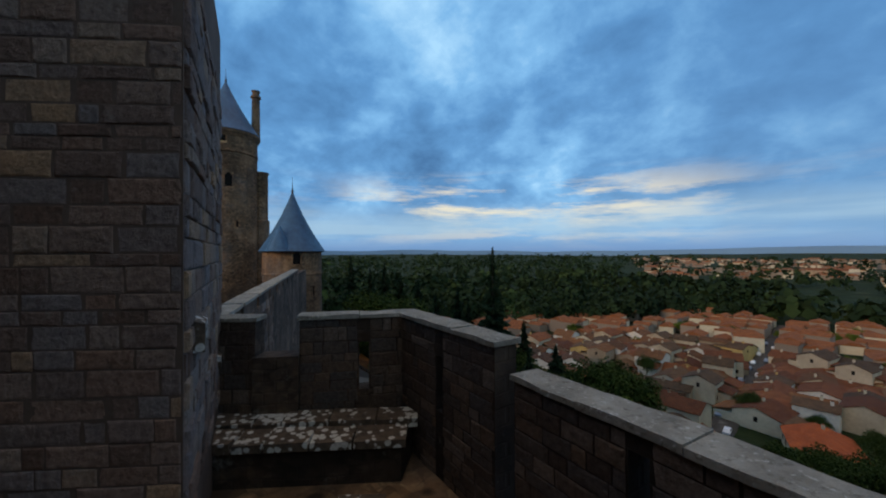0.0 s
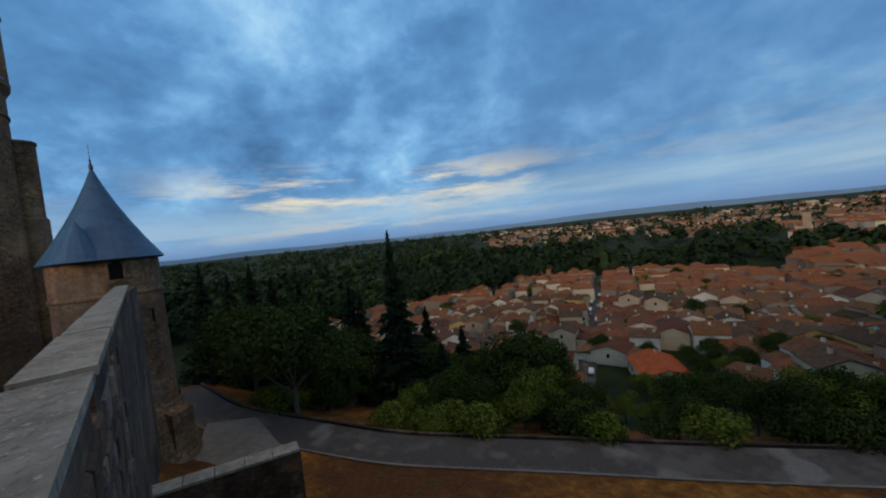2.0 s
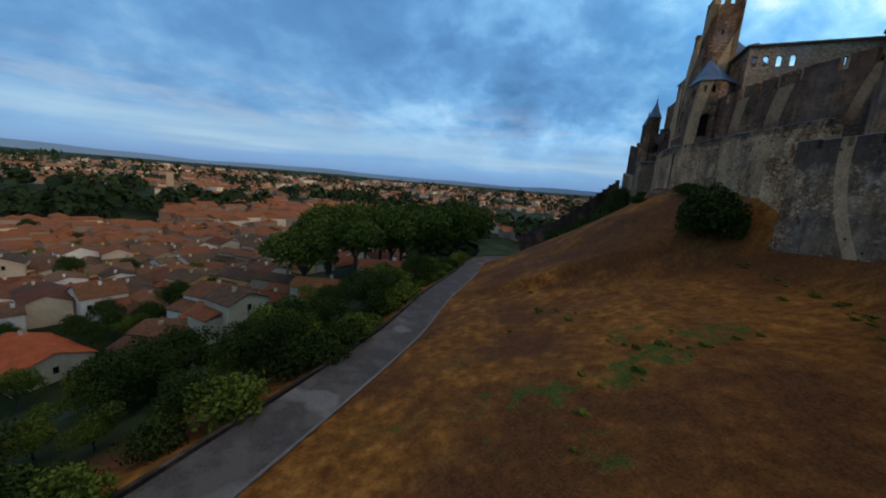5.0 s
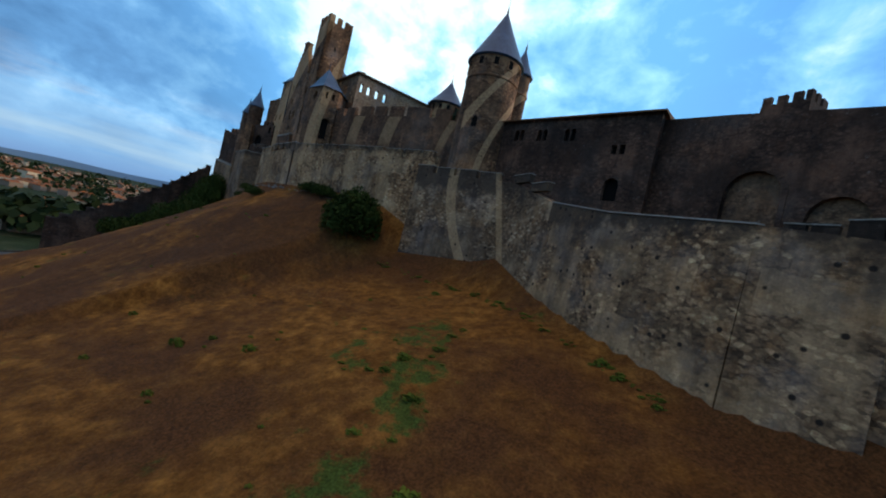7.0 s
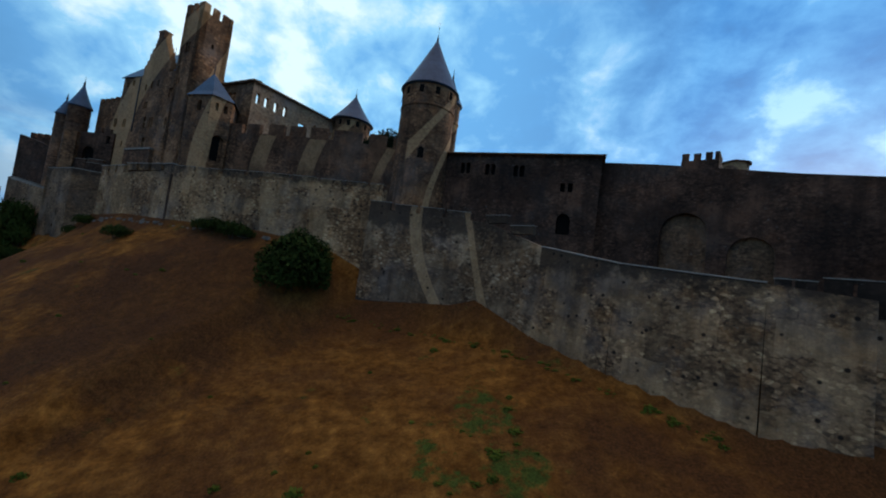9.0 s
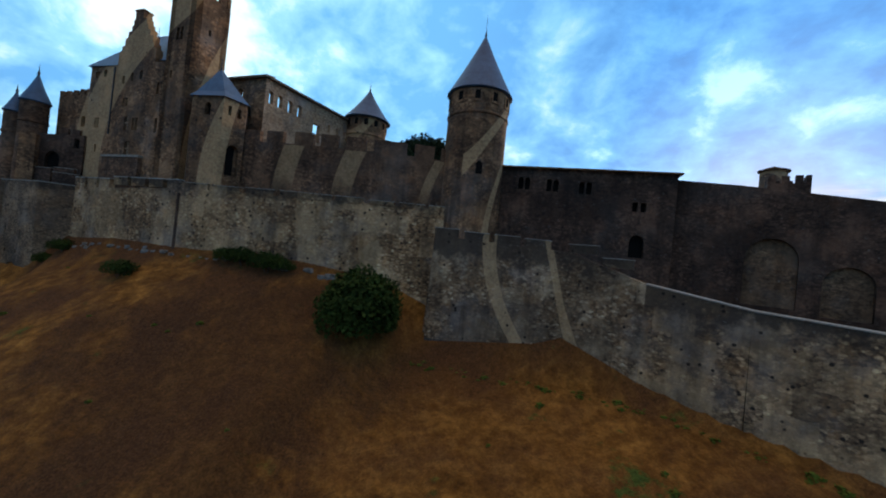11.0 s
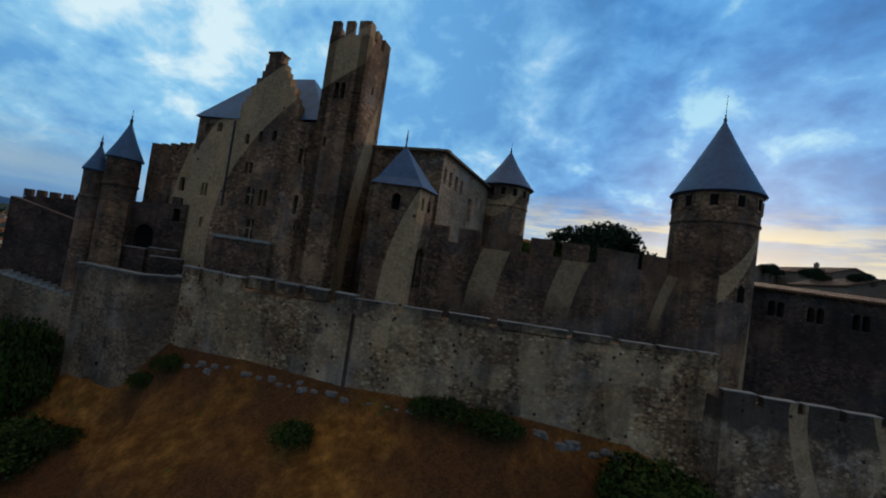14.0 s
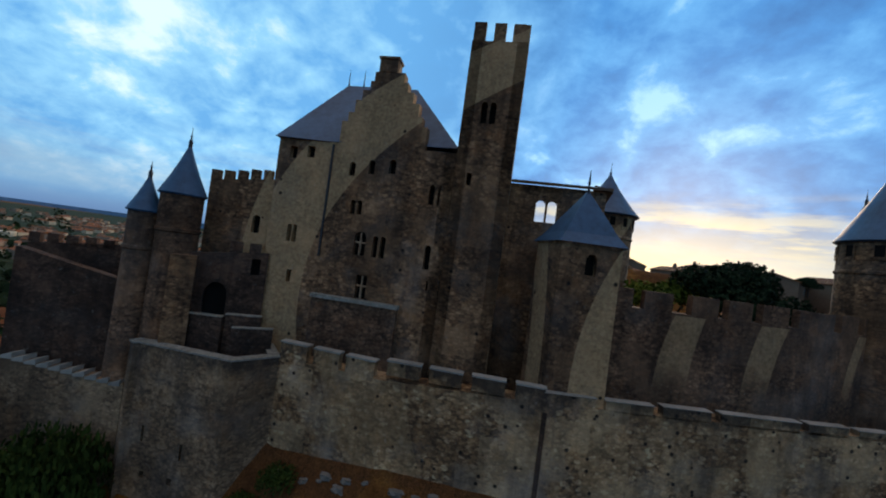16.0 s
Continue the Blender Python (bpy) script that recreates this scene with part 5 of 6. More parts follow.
def broad_tree(seed, height, spread, leaves, size, mat, label, name="tree"):
    rng = np.random.default_rng(seed)
    t = thing(name, label, "tree")
    fork = height * 0.32
    pieces = [limb((0, 0, -0.6), (0.1, 0, fork), height * 0.028, height * 0.02)]
    blobs = []
    for k in range(7):
        a = 2 * math.pi * k / 7 + rng.random()
        r = spread * (0.25 + 0.4 * rng.random())
        z = height * (0.5 + 0.32 * rng.random())
        c = (r * math.cos(a), r * math.sin(a), z)
        pieces.append(limb((0.1, 0, fork * (0.7 + 0.3 * rng.random())), c, height * 0.014, height * 0.004, 5))
        blobs.append((*c, spread * (0.36 + 0.2 * rng.random()), height * (0.17 + 0.1 * rng.random())))
    blobs.append((0, 0, height * 0.78, spread * 0.45, height * 0.2))
    part("trunk", mesh("trunk", *joined(*pieces), M_BARK), t)
    part("crown", mesh("crown", *leaf_cloud(rng, blobs, leaves, size), mat), t)
    return t


def conifer(seed, height, spread, leaves, size, label):
    rng = np.random.default_rng(seed)
    t = thing("conifer", label, "tree")
    part("trunk", mesh("trunk", *limb((0, 0, -1), (0, 0, height * 0.97), height * 0.016, 0.05), M_BARK), t)
    v, f = [], []
    for k in range(leaves):
        u = 1 - (1 - rng.random()) ** 0.6
        z = height * (0.06 + 0.94 * u)
        a = rng.random() * 2 * math.pi
        tier = 0.62 + 0.38 * math.sin(z * 2.6 + seed + 1.3 * math.sin(2 * a + z))
        r = spread * (1 - u) ** 1.25 * tier * (0.3 + 0.7 * rng.random() ** 0.5) + 0.03
        c = np.array([r * math.cos(a), r * math.sin(a), z - 0.22 * r])
        out = np.array([math.cos(a), math.sin(a), -0.35 + 0.3 * rng.random()])
        s = size * (0.5 + 0.6 * rng.random()) * (0.35 + 0.65 * (1 - u) ** 0.5)
        w = np.cross(out, rng.normal(size=3))
        w /= np.linalg.norm(w) + 1e-9
        i = len(v)
        v += [tuple(c - out * s), tuple(c + w * s * 0.4), tuple(c + out * s), tuple(c - w * s * 0.4)]
        f.append((i, i + 1, i + 2, i + 3))
    part("crown", mesh("crown", v, f, M_CONIFER), t)
    return t


def bush(seed, r, h, leaves, size, mat, label):
    rng = np.random.default_rng(seed)
    t = thing("bush", label, "bush")
    blobs = [(r * 0.5 * math.cos(a), r * 0.5 * math.sin(a), h * (0.35 + 0.2 * rng.random()), r * (0.5 + 0.15 * rng.random()), h * 0.45) for a in (0.3, 1.7, 2.9, 4.2, 5.4)] + [(0, 0, h * 0.6, r * 0.6, h * 0.42)]
    part("foliage", mesh("foliage", *leaf_cloud(rng, blobs, leaves, size), mat), t)
    part("stem", mesh("stem", *joined(*[limb((0, 0, -0.3), (r * 0.5 * math.cos(a), r * 0.5 * math.sin(a), h * 0.6), 0.07, 0.02, 5) for a in (0.3, 2.2, 4.0)]), M_BARK), t)
    return t


def put(ob, x, y, scale=1.0, turn=0.0, sink=0.1, zs=None):
    ob.matrix_world = pose(x, y, ground_z(x, y) - sink, 0, 0, turn) @ Matrix.Diagonal((scale, scale, zs or scale, 1))
    return ob


def again(ob, x, y, scale=1.0, turn=0.0, sink=0.1, zs=None):
    c = copy_thing(ob, Matrix.Identity(4))
    return put(c, x, y, scale, turn, sink, zs)


rnd = random.Random(7)
# plane trees at the lane's end
plane_trees = [broad_tree(20 + k, 21, 10.5, 11000, 0.42, M_PLANE, "big dark plane tree with a dense rounded crown") for k in range(2)]
spots = [(-84, -54), (-92, -47), (-86, -40), (-97, -36), (-88, -29), (-98, -24), (-90, -17), (-99, -11), (-92, -6), (-100, -48), (-106, -30), (-104, -2)]
for k, (x, y) in enumerate(spots):
    tagged((put if k < 2 else again)(plane_trees[k % 2], x, y, 1.0 + 0.12 * rnd.random(), rnd.random() * 360), group="plane trees by the lane")
# tall conifers below the watchtower
con = [conifer(5, 30, 9.0, 9000, 0.8, "tall dark conifer with drooping boughs"), conifer(9, 30, 7.0, 7000, 0.7, "tall slim dark conifer")]
tops = [(15.5, -92, 9.6, 1), (13, -99, 2.0, 0), (21, -100, 1.5, 0), (29, -101, 3.0, 0), (36, -103, 6.5, 0), (43, -104, 7.5, 1), (40, -112, 5.0, 0), (8, -98, -5, 0), (3, -94, -9, 0), (25, -108, 0, 0), (33, -110, 4, 0), (18, -106, -1, 1), (-2, -104, -14, 0), (10, -88, -9, 0)]
for k, (x, y, top, kind) in enumerate(tops):
    h = top - ground_z(x, y)
    ob = con[kind]
    first = (kind == 1 and k == 0) or (kind == 0 and k == 1)
    tagged((put if first else again)(ob, x, y, 1.0 if h > 22 else 0.8, rnd.random() * 360, 0.1, h / 30), group="conifers below the watchtower")

# shrubs on the slope and along the lane
put(bush(3, 3.9, 7.0, 12000, 0.2, M_LEAF, "large round evergreen bush against the wall's corner"), -10.2, -1.2, 1.0, 20, 0.8)
small = [bush(40 + k, 1.6, 1.9, 1800, 0.11, m, lab) for k, (m, lab) in enumerate(((M_LEAF, "small dark shrub in dry grass"), (M_LEAF2, "light green shrub beside the lane")))]
put(small[0], -34.6, 10.2, 1.0, 0)
for x, y, s in ((-22.6, 8.4, 1.1), (-24.4, 9.4, 0.9), (-19.8, 6.6, 1.2), (-18.2, 6.2, 0.8), (-58.5, 19.0, 1.6), (-55.5, 20.5, 1.4), (-61, 17.5, 1.9), (-64, 18.5, 2.0), (-53.0, 21.4, 1.0), (-66.5, 15.0, 2.2), (-69, 17.5, 2.4), (-58.6, 21.6, 2.3), (-56.6, 22.6, 1.7), (-60.8, 20.4, 2.4), (-48.2, 23.2, 0.8), (-46.2, 22.6, 0.9)):
    again(small[0], x, y, s, rnd.random() * 360)
lane_trees = [broad_tree(60, 6.5, 3.4, 6200, 0.13, M_LEAF2, "leafy young tree beside the lane"), broad_tree(61, 7.0, 3.6, 6200, 0.13, M_LEAF, "dark leafy tree beside the lane")]
put(lane_trees[0], -16, -52, 1, 0)
put(lane_trees[1], -36, -42, 1, 0)
put(small[1], -12, -49, 1, 0)
n_lane = 0
while n_lane < 185:
    u = rnd.random()
    i = min(int(u * 8), 7)
    (ax, ay, az), (bx, by, bz) = ROAD[i + 1], ROAD[i + 2]
    w = rnd.random()
    d = 3.6 + (34 if i < 4 else 22) * rnd.random() ** 1.3
    dx, dy = bx - ax, by - ay
    ln = math.hypot(dx, dy)
    x, y = ax + dx * w - dy / ln * -d * -1, ay + dy * w + dx / ln * d * 1
    if nearest(ROAD, x, y)[0] < 3.4 or math.hypot(x + 60, y + 100) < 11 or any(math.hypot(x - a, y - b) < 10.5 for a, b in ((-70, -27), (-69, -37), (-72, -49), (-77, -63), (-70, -72))):
        continue
    n_lane += 1
    pick = rnd.random()
    if d < 7 or pick < 0.35:
        again(small[1 if pick < 0.75 else 0], x, y, 0.9 + 0.9 * rnd.random(), rnd.random() * 360)
    else:
        again(lane_trees[0 if pick < 0.62 else 1], x, y, 0.55 + 0.5 * rnd.random(), rnd.random() * 360, 0.4)

for k in range(16):
    again(lane_trees[1], -4 + 42 * rnd.random(), -78 - 22 * rnd.random(), 1.2 + 0.8 * rnd.random(), rnd.random() * 360, 0.4)

for x, y, s, h in ((-59.4, 28.6, 1.35, 4.0), (-61.4, 29.4, 1.5, 4.2), (-63.4, 30.0, 1.5, 3.8), (-60.6, 26.6, 1.5, 3.4), (-62.6, 27.0, 1.6, 3.4), (-58.2, 27.4, 0.9, 2.2)):
    again(small[0], x, y, s, 40 * s, 0.1, h)

# tufts in the dry grass
tuft_mesh = mesh("tuft", *leaf_cloud(np.random.default_rng(2), [(0, 0, 0.15, 0.35, 0.3), (0.4, 0.1, 0.12, 0.25, 0.22)], 90, 0.12), M_LEAF2)
def tufts():
    v, f = [], []
    rng = np.random.default_rng(11)
    base, faces = np.array([w.co[:] for w in tuft_mesh.vertices]), [tuple(p.vertices) for p in tuft_mesh.polygons]
    for k in range(190):
        if k >= 100:
            w = 10 + rng.random() * 3.8
            (ax, ay, _), (bx, by, _) = FOOT[int(w)], FOOT[int(w) + 1]
            x, y = ax + (bx - ax) * (w % 1) - 0.5 - rng.random(), ay + (by - ay) * (w % 1) - 0.7 - rng.random()
        elif k < 9:
            x, y = (-12.1, -10.5, -9.0, -8.4, -6.1, -4.8, -4.5, -3.9, -11.2)[k], (-23.3, -24.2, -22.9, -24.2, -22.6, -24.4, -21.4, -22.6, -23.8)[k]
        elif k < 40:
            x, y = 6.5 + 2.6 * rng.normal(), -27.5 + 4.5 * rng.normal()
        else:
            x, y = -55 + 80 * rng.random(), -44 + 60 * rng.random()
        dw, _, sw = nearest(FOOT, x, y)
        dr, _, sr = nearest(ROAD, x, y)
        if sw > 0 or sr > 0 or (dw < 1 and k < 100) or dr < 3.2:
            continue
        s = 0.35 + 0.8 * rng.random() ** 2
        if k >= 100:
            s *= 0.8
        i = len(v)
        v += [tuple(q) for q in base * np.array([s, s, s * (0.5 if 9 <= k < 40 or k >= 100 else 1)]) + np.array([x, y, ground_z(x, y)])]
        f += [tuple(a + i for a in one) for one in faces]
    return v, f
tagged(new("grass_tufts", mesh("grass_tufts", *tufts(), M_LEAF2)), "scattered green tufts in the dry grass", "grass", kind="stuff")


# ---- the town ----
def tiled_house(seed, w, d, h, plaster, tiles, label, detail=True):
    r = random.Random(seed)
    t = thing("house", label, "house")
    rise, o = d * 0.5 * r.uniform(0.28, 0.42), 0.35
    m = Mesh()
    m.prism([(-w / 2, -d / 2), (w / 2, -d / 2), (w / 2, d / 2), (-w / 2, d / 2)], -6, h)
    for s in (-1, 1):
        m.poly((s * w / 2, -d / 2, h), (s * w / 2, d / 2, h), (s * w / 2, 0, h + rise))
    part("wall", m.done("wall", plaster), t)
    roof = Mesh()
    k = (rise / (d / 2))
    for s in (-1, 1):
        e = s * (d / 2 + o)
        lo, hi = h - o * k + 0.02, h + rise + 0.02
        a, b, c, q = (-w / 2 - o, e, lo), (w / 2 + o, e, lo), (w / 2 + o, 0, hi), (-w / 2 - o, 0, hi)
        up = [(x, y, z + 0.18) for x, y, z in (a, b, c, q)]
        roof.poly(a, b, c, q).poly(*up)
        for i in range(4):
            x0, x1 = (a, b, c, q)[i], (a, b, c, q)[(i + 1) % 4]
            roof.poly(x0, x1, up[(i + 1) % 4], up[i])
    top = part("roof", roof.done("roof", tiles), t)
    if seed < 200 and r.random() < 0.7:
        # a lower wing against the back or the side, under a lean-to roof
        ww, wd, wh = w * r.uniform(0.45, 0.8), r.uniform(3.0, 5.0), h * r.uniform(0.55, 0.8)
        x0 = r.choice((-w / 2, w / 2 - ww))
        for side in r.choice(((1,), (-1,), (1, -1))):
            y0, y1 = side * d / 2, side * (d / 2 + wd)
            part("wing", Mesh().prism([(x0, y0), (x0 + ww, y0), (x0 + ww, y1), (x0, y1)], -6, wh).done("wing", plaster), t)
            e, q = [(x0 - 0.3, y0), (x0 + ww + 0.3, y0), (x0 + ww + 0.3, y1 + side * 0.35), (x0 - 0.3, y1 + side * 0.35)], wh + wd * 0.3
            part("wing_roof", Mesh().prism(e, [q, q, wh, wh], [q + 0.18, q + 0.18, wh + 0.18, wh + 0.18]).done("wing_roof", r.choice(M_TILE)), t)
    if r.random() < 0.8:
        cx = (r.random() - 0.5) * w * 0.7
        stack = part("chimney", Mesh().box(cx - 0.35, cx + 0.35, 0.6, 1.2, h + rise * 0.4, h + rise + 0.9).done("chimney", plaster), t)
        part("pot", Mesh().box(cx - 0.2, cx + 0.2, 0.75, 1.05, h + rise + 0.9, h + rise + 1.15).done("pot", tiles), stack)
    if detail:
        pane = Mesh().box(-0.45, 0.45, -0.03, 0.05, 0, 1.35).done("window", M_VOID)
        shut = Mesh().box(-0.22, 0.22, -0.05, 0.03, -0.03, 1.38).done("shutter", r.choice(M_SHUTTER))
        floors = max(1, int((h - 1) // 2.7))
        for fl in range(floors):
            for s in (-1, 1):
                for i in range(max(2, int(w // 3.2))):
                    if r.random() < 0.42:
                        continue
                    x = -w / 2 + (i + 0.5) * w / max(2, int(w // 3.2))
                    win = part("window", pane, t, m=pose(x, s * (d / 2 + 0.012), 0.9 + fl * 2.7))
                    if r.random() < 0.2:
                        part("shutter", shut, win, m=pose(-0.7, 0, 0))
                        part("shutter", shut, win, m=pose(0.7, 0, 0))
        for s in (-1, 1):
            if r.random() < 0.6:
                part("window", pane, t, m=pose(s * (w / 2 + 0.012), 0, h - 1.9, 0, 0, 90))
    return t


M_SHUTTER = [plain("painted_shutter", c, 0.7, 0.15, 2.0) for c in ((0.30, 0.26, 0.22), (0.18, 0.24, 0.26), (0.30, 0.16, 0.10), (0.45, 0.44, 0.42))]
kinds = []
words = ["cream plastered", "pale stone", "brown weathered", "whitewashed", "ochre plastered"]
tone = ["faded clay tiled roof", "brown tiled roof", "reddish tiled roof"]
for k in range(14):
    w, d, h = rnd.uniform(8, 16), rnd.uniform(7.5, 11.5), rnd.uniform(4.0, 9.5)
    kinds.append(tiled_house(100 + k, w, d, h, M_PLASTER[k % 5], M_TILE[(k * 2 + k // 5) % 3], f"{words[k % 5]} town house with {tone[(k * 2 + k // 5) % 3]}"))
fresh = set(range(14))


def house_at(k, x, y, turn, sink=0.0, s=1.0):
    z = ground_z(x, y) - sink
    m = pose(x, y, z, 0, 0, turn)
    if k in fresh:
        fresh.discard(k)
        kinds[k].matrix_world = m
        return kinds[k]
    return copy_thing(kinds[k], m)


ST = Vector((-54, -46)).normalized()  # the way of the main street, away from the hill
SN = Vector((-ST.y, ST.x))
base_angle = math.degrees(math.atan2(ST.y, ST.x))
origin = Vector((-74, -139))
built, town_edge = 0, []
for row in range(-16, 22):
    if row == 0:
        continue  # the street
    v0 = (row - 0.5) * 10.2 + 3.4 if row > 0 else (row + 0.5) * 10.2 - 3.4
    u = -60 + rnd.uniform(0, 8)
    while u < 190:
        step = rnd.uniform(8.5, 13)
        c = origin + ST * (u + step / 2) + SN * v0
        u += step
        x, y = c.x + rnd.uniform(-1.2, 1.2), c.y + rnd.uniform(-1.2, 1.2)
        dr, _, sr = nearest(ROAD, x, y)
        # the wooded river bank bounds the town towards the south, the trees and lane towards the hill
        if dr < (62 if x > -58 else 40):
            continue
        if y < -300 or x < -262 or (x > -130 and y < -205 and rnd.random() < 0.35) or (x > -150 and y < -300) or x > 16:
            continue
        if -112 < x < -78 and -62 < y < 6:
            continue
        if math.hypot(x + 64, y + 104) < 17 or math.hypot(x + 53, y + 95) < 16 or math.hypot(x + 78, y + 32) < 12:
            continue
        if rnd.random() < 0.14 or math.hypot(x + 76, y + 98) < 13:
            continue
        built += 1
        if math.hypot(x + 20, y + 60) > 178:
            town_edge.append((x, y, radians(base_angle + rnd.choice((0, 90)) + rnd.uniform(-14, 14))))
            continue
        house_at(rnd.randrange(14), x, y, base_angle + rnd.choice((0, 0, 90)) + 34 * noise.noise((x * 0.018, y * 0.018, 2.0)) + rnd.uniform(-10, 10), rnd.uniform(0, 2.6))

def street():
    v, f = [], []
    for k in range(60):
        c = origin + ST * (-62 + k * 4.4)
        for o in (-3.4, -3.0, 3.0, 3.4):
            q = c + SN * o
            v.append((q.x, q.y, max(ground_z(q.x, q.y), ground_z(c.x, c.y)) + (0.45 if abs(o) < 3.2 else -0.4)))
    for k in range(59):
        f += [(k * 4 + j, k * 4 + j + 1, k * 4 + j + 5, k * 4 + j + 4) for j in range(3)]
    return v, f


tagged(new("road", mesh("road", *street(), M_ASPHALT, True)), "straight narrow town street between tiled houses", "street", kind="structure")


def car(paint, label):
    """A small parked car, 4 m long, on its wheels."""
    t = thing("car", label, "car")
    prof = [(-2.0, 0.3), (2.0, 0.3), (2.02, 0.7), (1.3, 0.85), (0.7, 1.4), (-1.2, 1.45), (-1.85, 0.95), (-2.03, 0.8)]
    m = Mesh()
    for y in (-0.82, 0.82):
        m.poly(*[(x, y * (0.86 if z > 1.2 else 1), z) for x, z in prof])
    for (x0, z0), (x1, z1) in zip(prof, prof[1:] + prof[:1]):
        a, b = (0.86 if z0 > 1.2 else 1) * 0.82, (0.86 if z1 > 1.2 else 1) * 0.82
        m.poly((x0, -a, z0), (x1, -b, z1), (x1, b, z1), (x0, a, z0))
    part("body", m.done("body", paint), t)
    g = Mesh()
    for y in (-0.8, 0.8):
        g.poly((1.1, y, 0.95), (0.65, y * 0.9, 1.34), (-1.15, y * 0.9, 1.38), (-1.6, y, 0.97))
    g.poly((1.27, -0.72, 0.9), (0.75, -0.66, 1.37), (0.75, 0.66, 1.37), (1.27, 0.72, 0.9))
    part("glazing", g.done("glazing", M_IRON, fix=False), t, "dark car windows")
    for x in (-1.25, 1.3):
        for y in (-0.78, 0.78):
            ring = [(x + 0.31 * math.cos(i * math.pi / 6), 0.31 + 0.31 * math.sin(i * math.pi / 6)) for i in range(12)]
            w = Mesh()
            for s in (-0.09, 0.09):
                w.poly(*[(p, y + s, q) for p, q in ring])
            for i in range(12):
                (p0, q0), (p1, q1) = ring[i], ring[(i + 1) % 12]
                w.poly((p0, y - 0.09, q0), (p1, y - 0.09, q1), (p1, y + 0.09, q1), (p0, y + 0.09, q0))
            part("wheel", w.done("wheel", M_VOID), t)
    return t


cars = [car(plain("car_paint", c, 0.35, 0.05, 1.0, spec=0.5), lab) for c, lab in (((0.7, 0.7, 0.7), "white hatchback parked in the street"), ((0.25, 0.3, 0.38), "blue-grey hatchback parked in the street"))]
for k in range(14):
    c = origin + ST * (-30 + k * 11.0 + 3 * rnd.random()) + SN * (1.9 if k % 3 else -1.9)
    spot = origin + ST * ((c - origin).dot(ST))
    m = pose(c.x, c.y, max(ground_z(c.x, c.y), ground_z(spot.x, spot.y)) + 0.47, 0, 0, base_angle)
    if k < 2:
        cars[k].matrix_world = m
        tagged(cars[k], group="cars in the town street")
    else:
        copy_thing(cars[k % 2], m)

orange = tiled_house(300, 17.0, 12.5, 3.4, M_PLASTER[0], M_ORANGE, "low house with a bright new orange tiled roof", True)
orange.matrix_world = pose(-64, -104, ground_z(-64, -104) + 0.4, 0, 0, 52)
long_house = tiled_house(301, 17, 8.5, 4.2, M_PLASTER[3], M_TILE[2], "long low cottage with a faded clay tiled roof beside the lane", True)
long_house.matrix_world = pose(-70, -31, ground_z(-70, -31) + 0.3, 0, 0, 76)
for k, (x, y, a) in enumerate(((-72, -49, 74), (-77, -63, 66), (-88, -60, 60), (-84, -76, 55), (-70, -72, 58))):
    house_at(k, x, y, a)

# garden trees between the houses
for x, y, k in ((-79, -97, 1), (-75, -92, 0), (-72, -88, 1), (-84, -101, 1), (-80, -90, 1), (-70, -97, 1), (-50, -98, 0), (-76, -103, 1)):
    again(lane_trees[k], x, y, 0.9 + 0.3 * rnd.random(), rnd.random() * 360)
for k in range(70):
    x, y = -60 - 190 * rnd.random(), -70 - 200 * rnd.random()
    if nearest(ROAD, x, y)[0] > 36 and math.hypot(x + 60, y + 100) > 20:
        again(lane_trees[k % 2], x, y, 0.7 + 0.6 * rnd.random(), rnd.random() * 360)


# far houses and far woods, past counting
def far_town():
    rng = np.random.default_rng(31)
    parts = {0: Mesh(), 1: Mesh(), 2: Mesh()}
    for n in range(6800):
        ang = radians(rng.uniform(92, 240))
        d = 260 + 2300 * rng.random() ** 1.5
        x, y = d * math.cos(ang) - 20, d * math.sin(ang) - 40
        if n < len(town_edge):
            x, y = town_edge[n][:2]
        elif noise.noise((x * 0.006, y * 0.006, 5.0)) < -0.16:
            continue
        elif math.degrees(ang) > 203 and rng.random() < 0.35 or math.degrees(ang) > 203 and d < 640 + 5 * (math.degrees(ang) - 203):
            continue
        elif math.hypot(x + 150, y + 150) < 120 or ground_z(x, y) > -34:
            continue
        w, l, h, t = rng.uniform(4, 7), rng.uniform(5, 11), rng.uniform(5, 10), rng.uniform(0, math.pi)
        if n < len(town_edge):
            w, l, h, t = rng.uniform(3.5, 5), rng.uniform(3.8, 6.2), rng.uniform(4, 8), town_edge[n][2]
        big = rng.random() < 0.06 and n >= len(town_edge) and math.hypot(x, y) > 900
        if big:
            w, l, h = w * 2, l * 2.4, h * 1.5
        z = ground_z(x, y)
        c, s = math.cos(t), math.sin(t)
        q = [(x + c * a - s * b, y + s * a + c * b) for a, b in ((-l, -w), (l, -w), (l, w), (-l, w))]
        parts[0 if rng.random() < 0.68 else 2].prism(q, z - 3, z + h)
        r0, r1 = (x - c * l, y - s * l, z + h + w * 0.4), (x + c * l, y + s * l, z + h + w * 0.4)
        e = [(x + c * a * 1.05 - s * b * 1.06, y + s * a * 1.05 + c * b * 1.06, z + h) for a, b in ((-l, -w), (l, -w), (l, w), (-l, w))]
        if rng.random() < (0.4 if big else 1.0):
            parts[1].poly(e[0], e[1], r1, r0).poly(e[2], e[3], r0, r1).poly(e[0], r0, e[3]).poly(e[1], e[2], r1)
    return parts


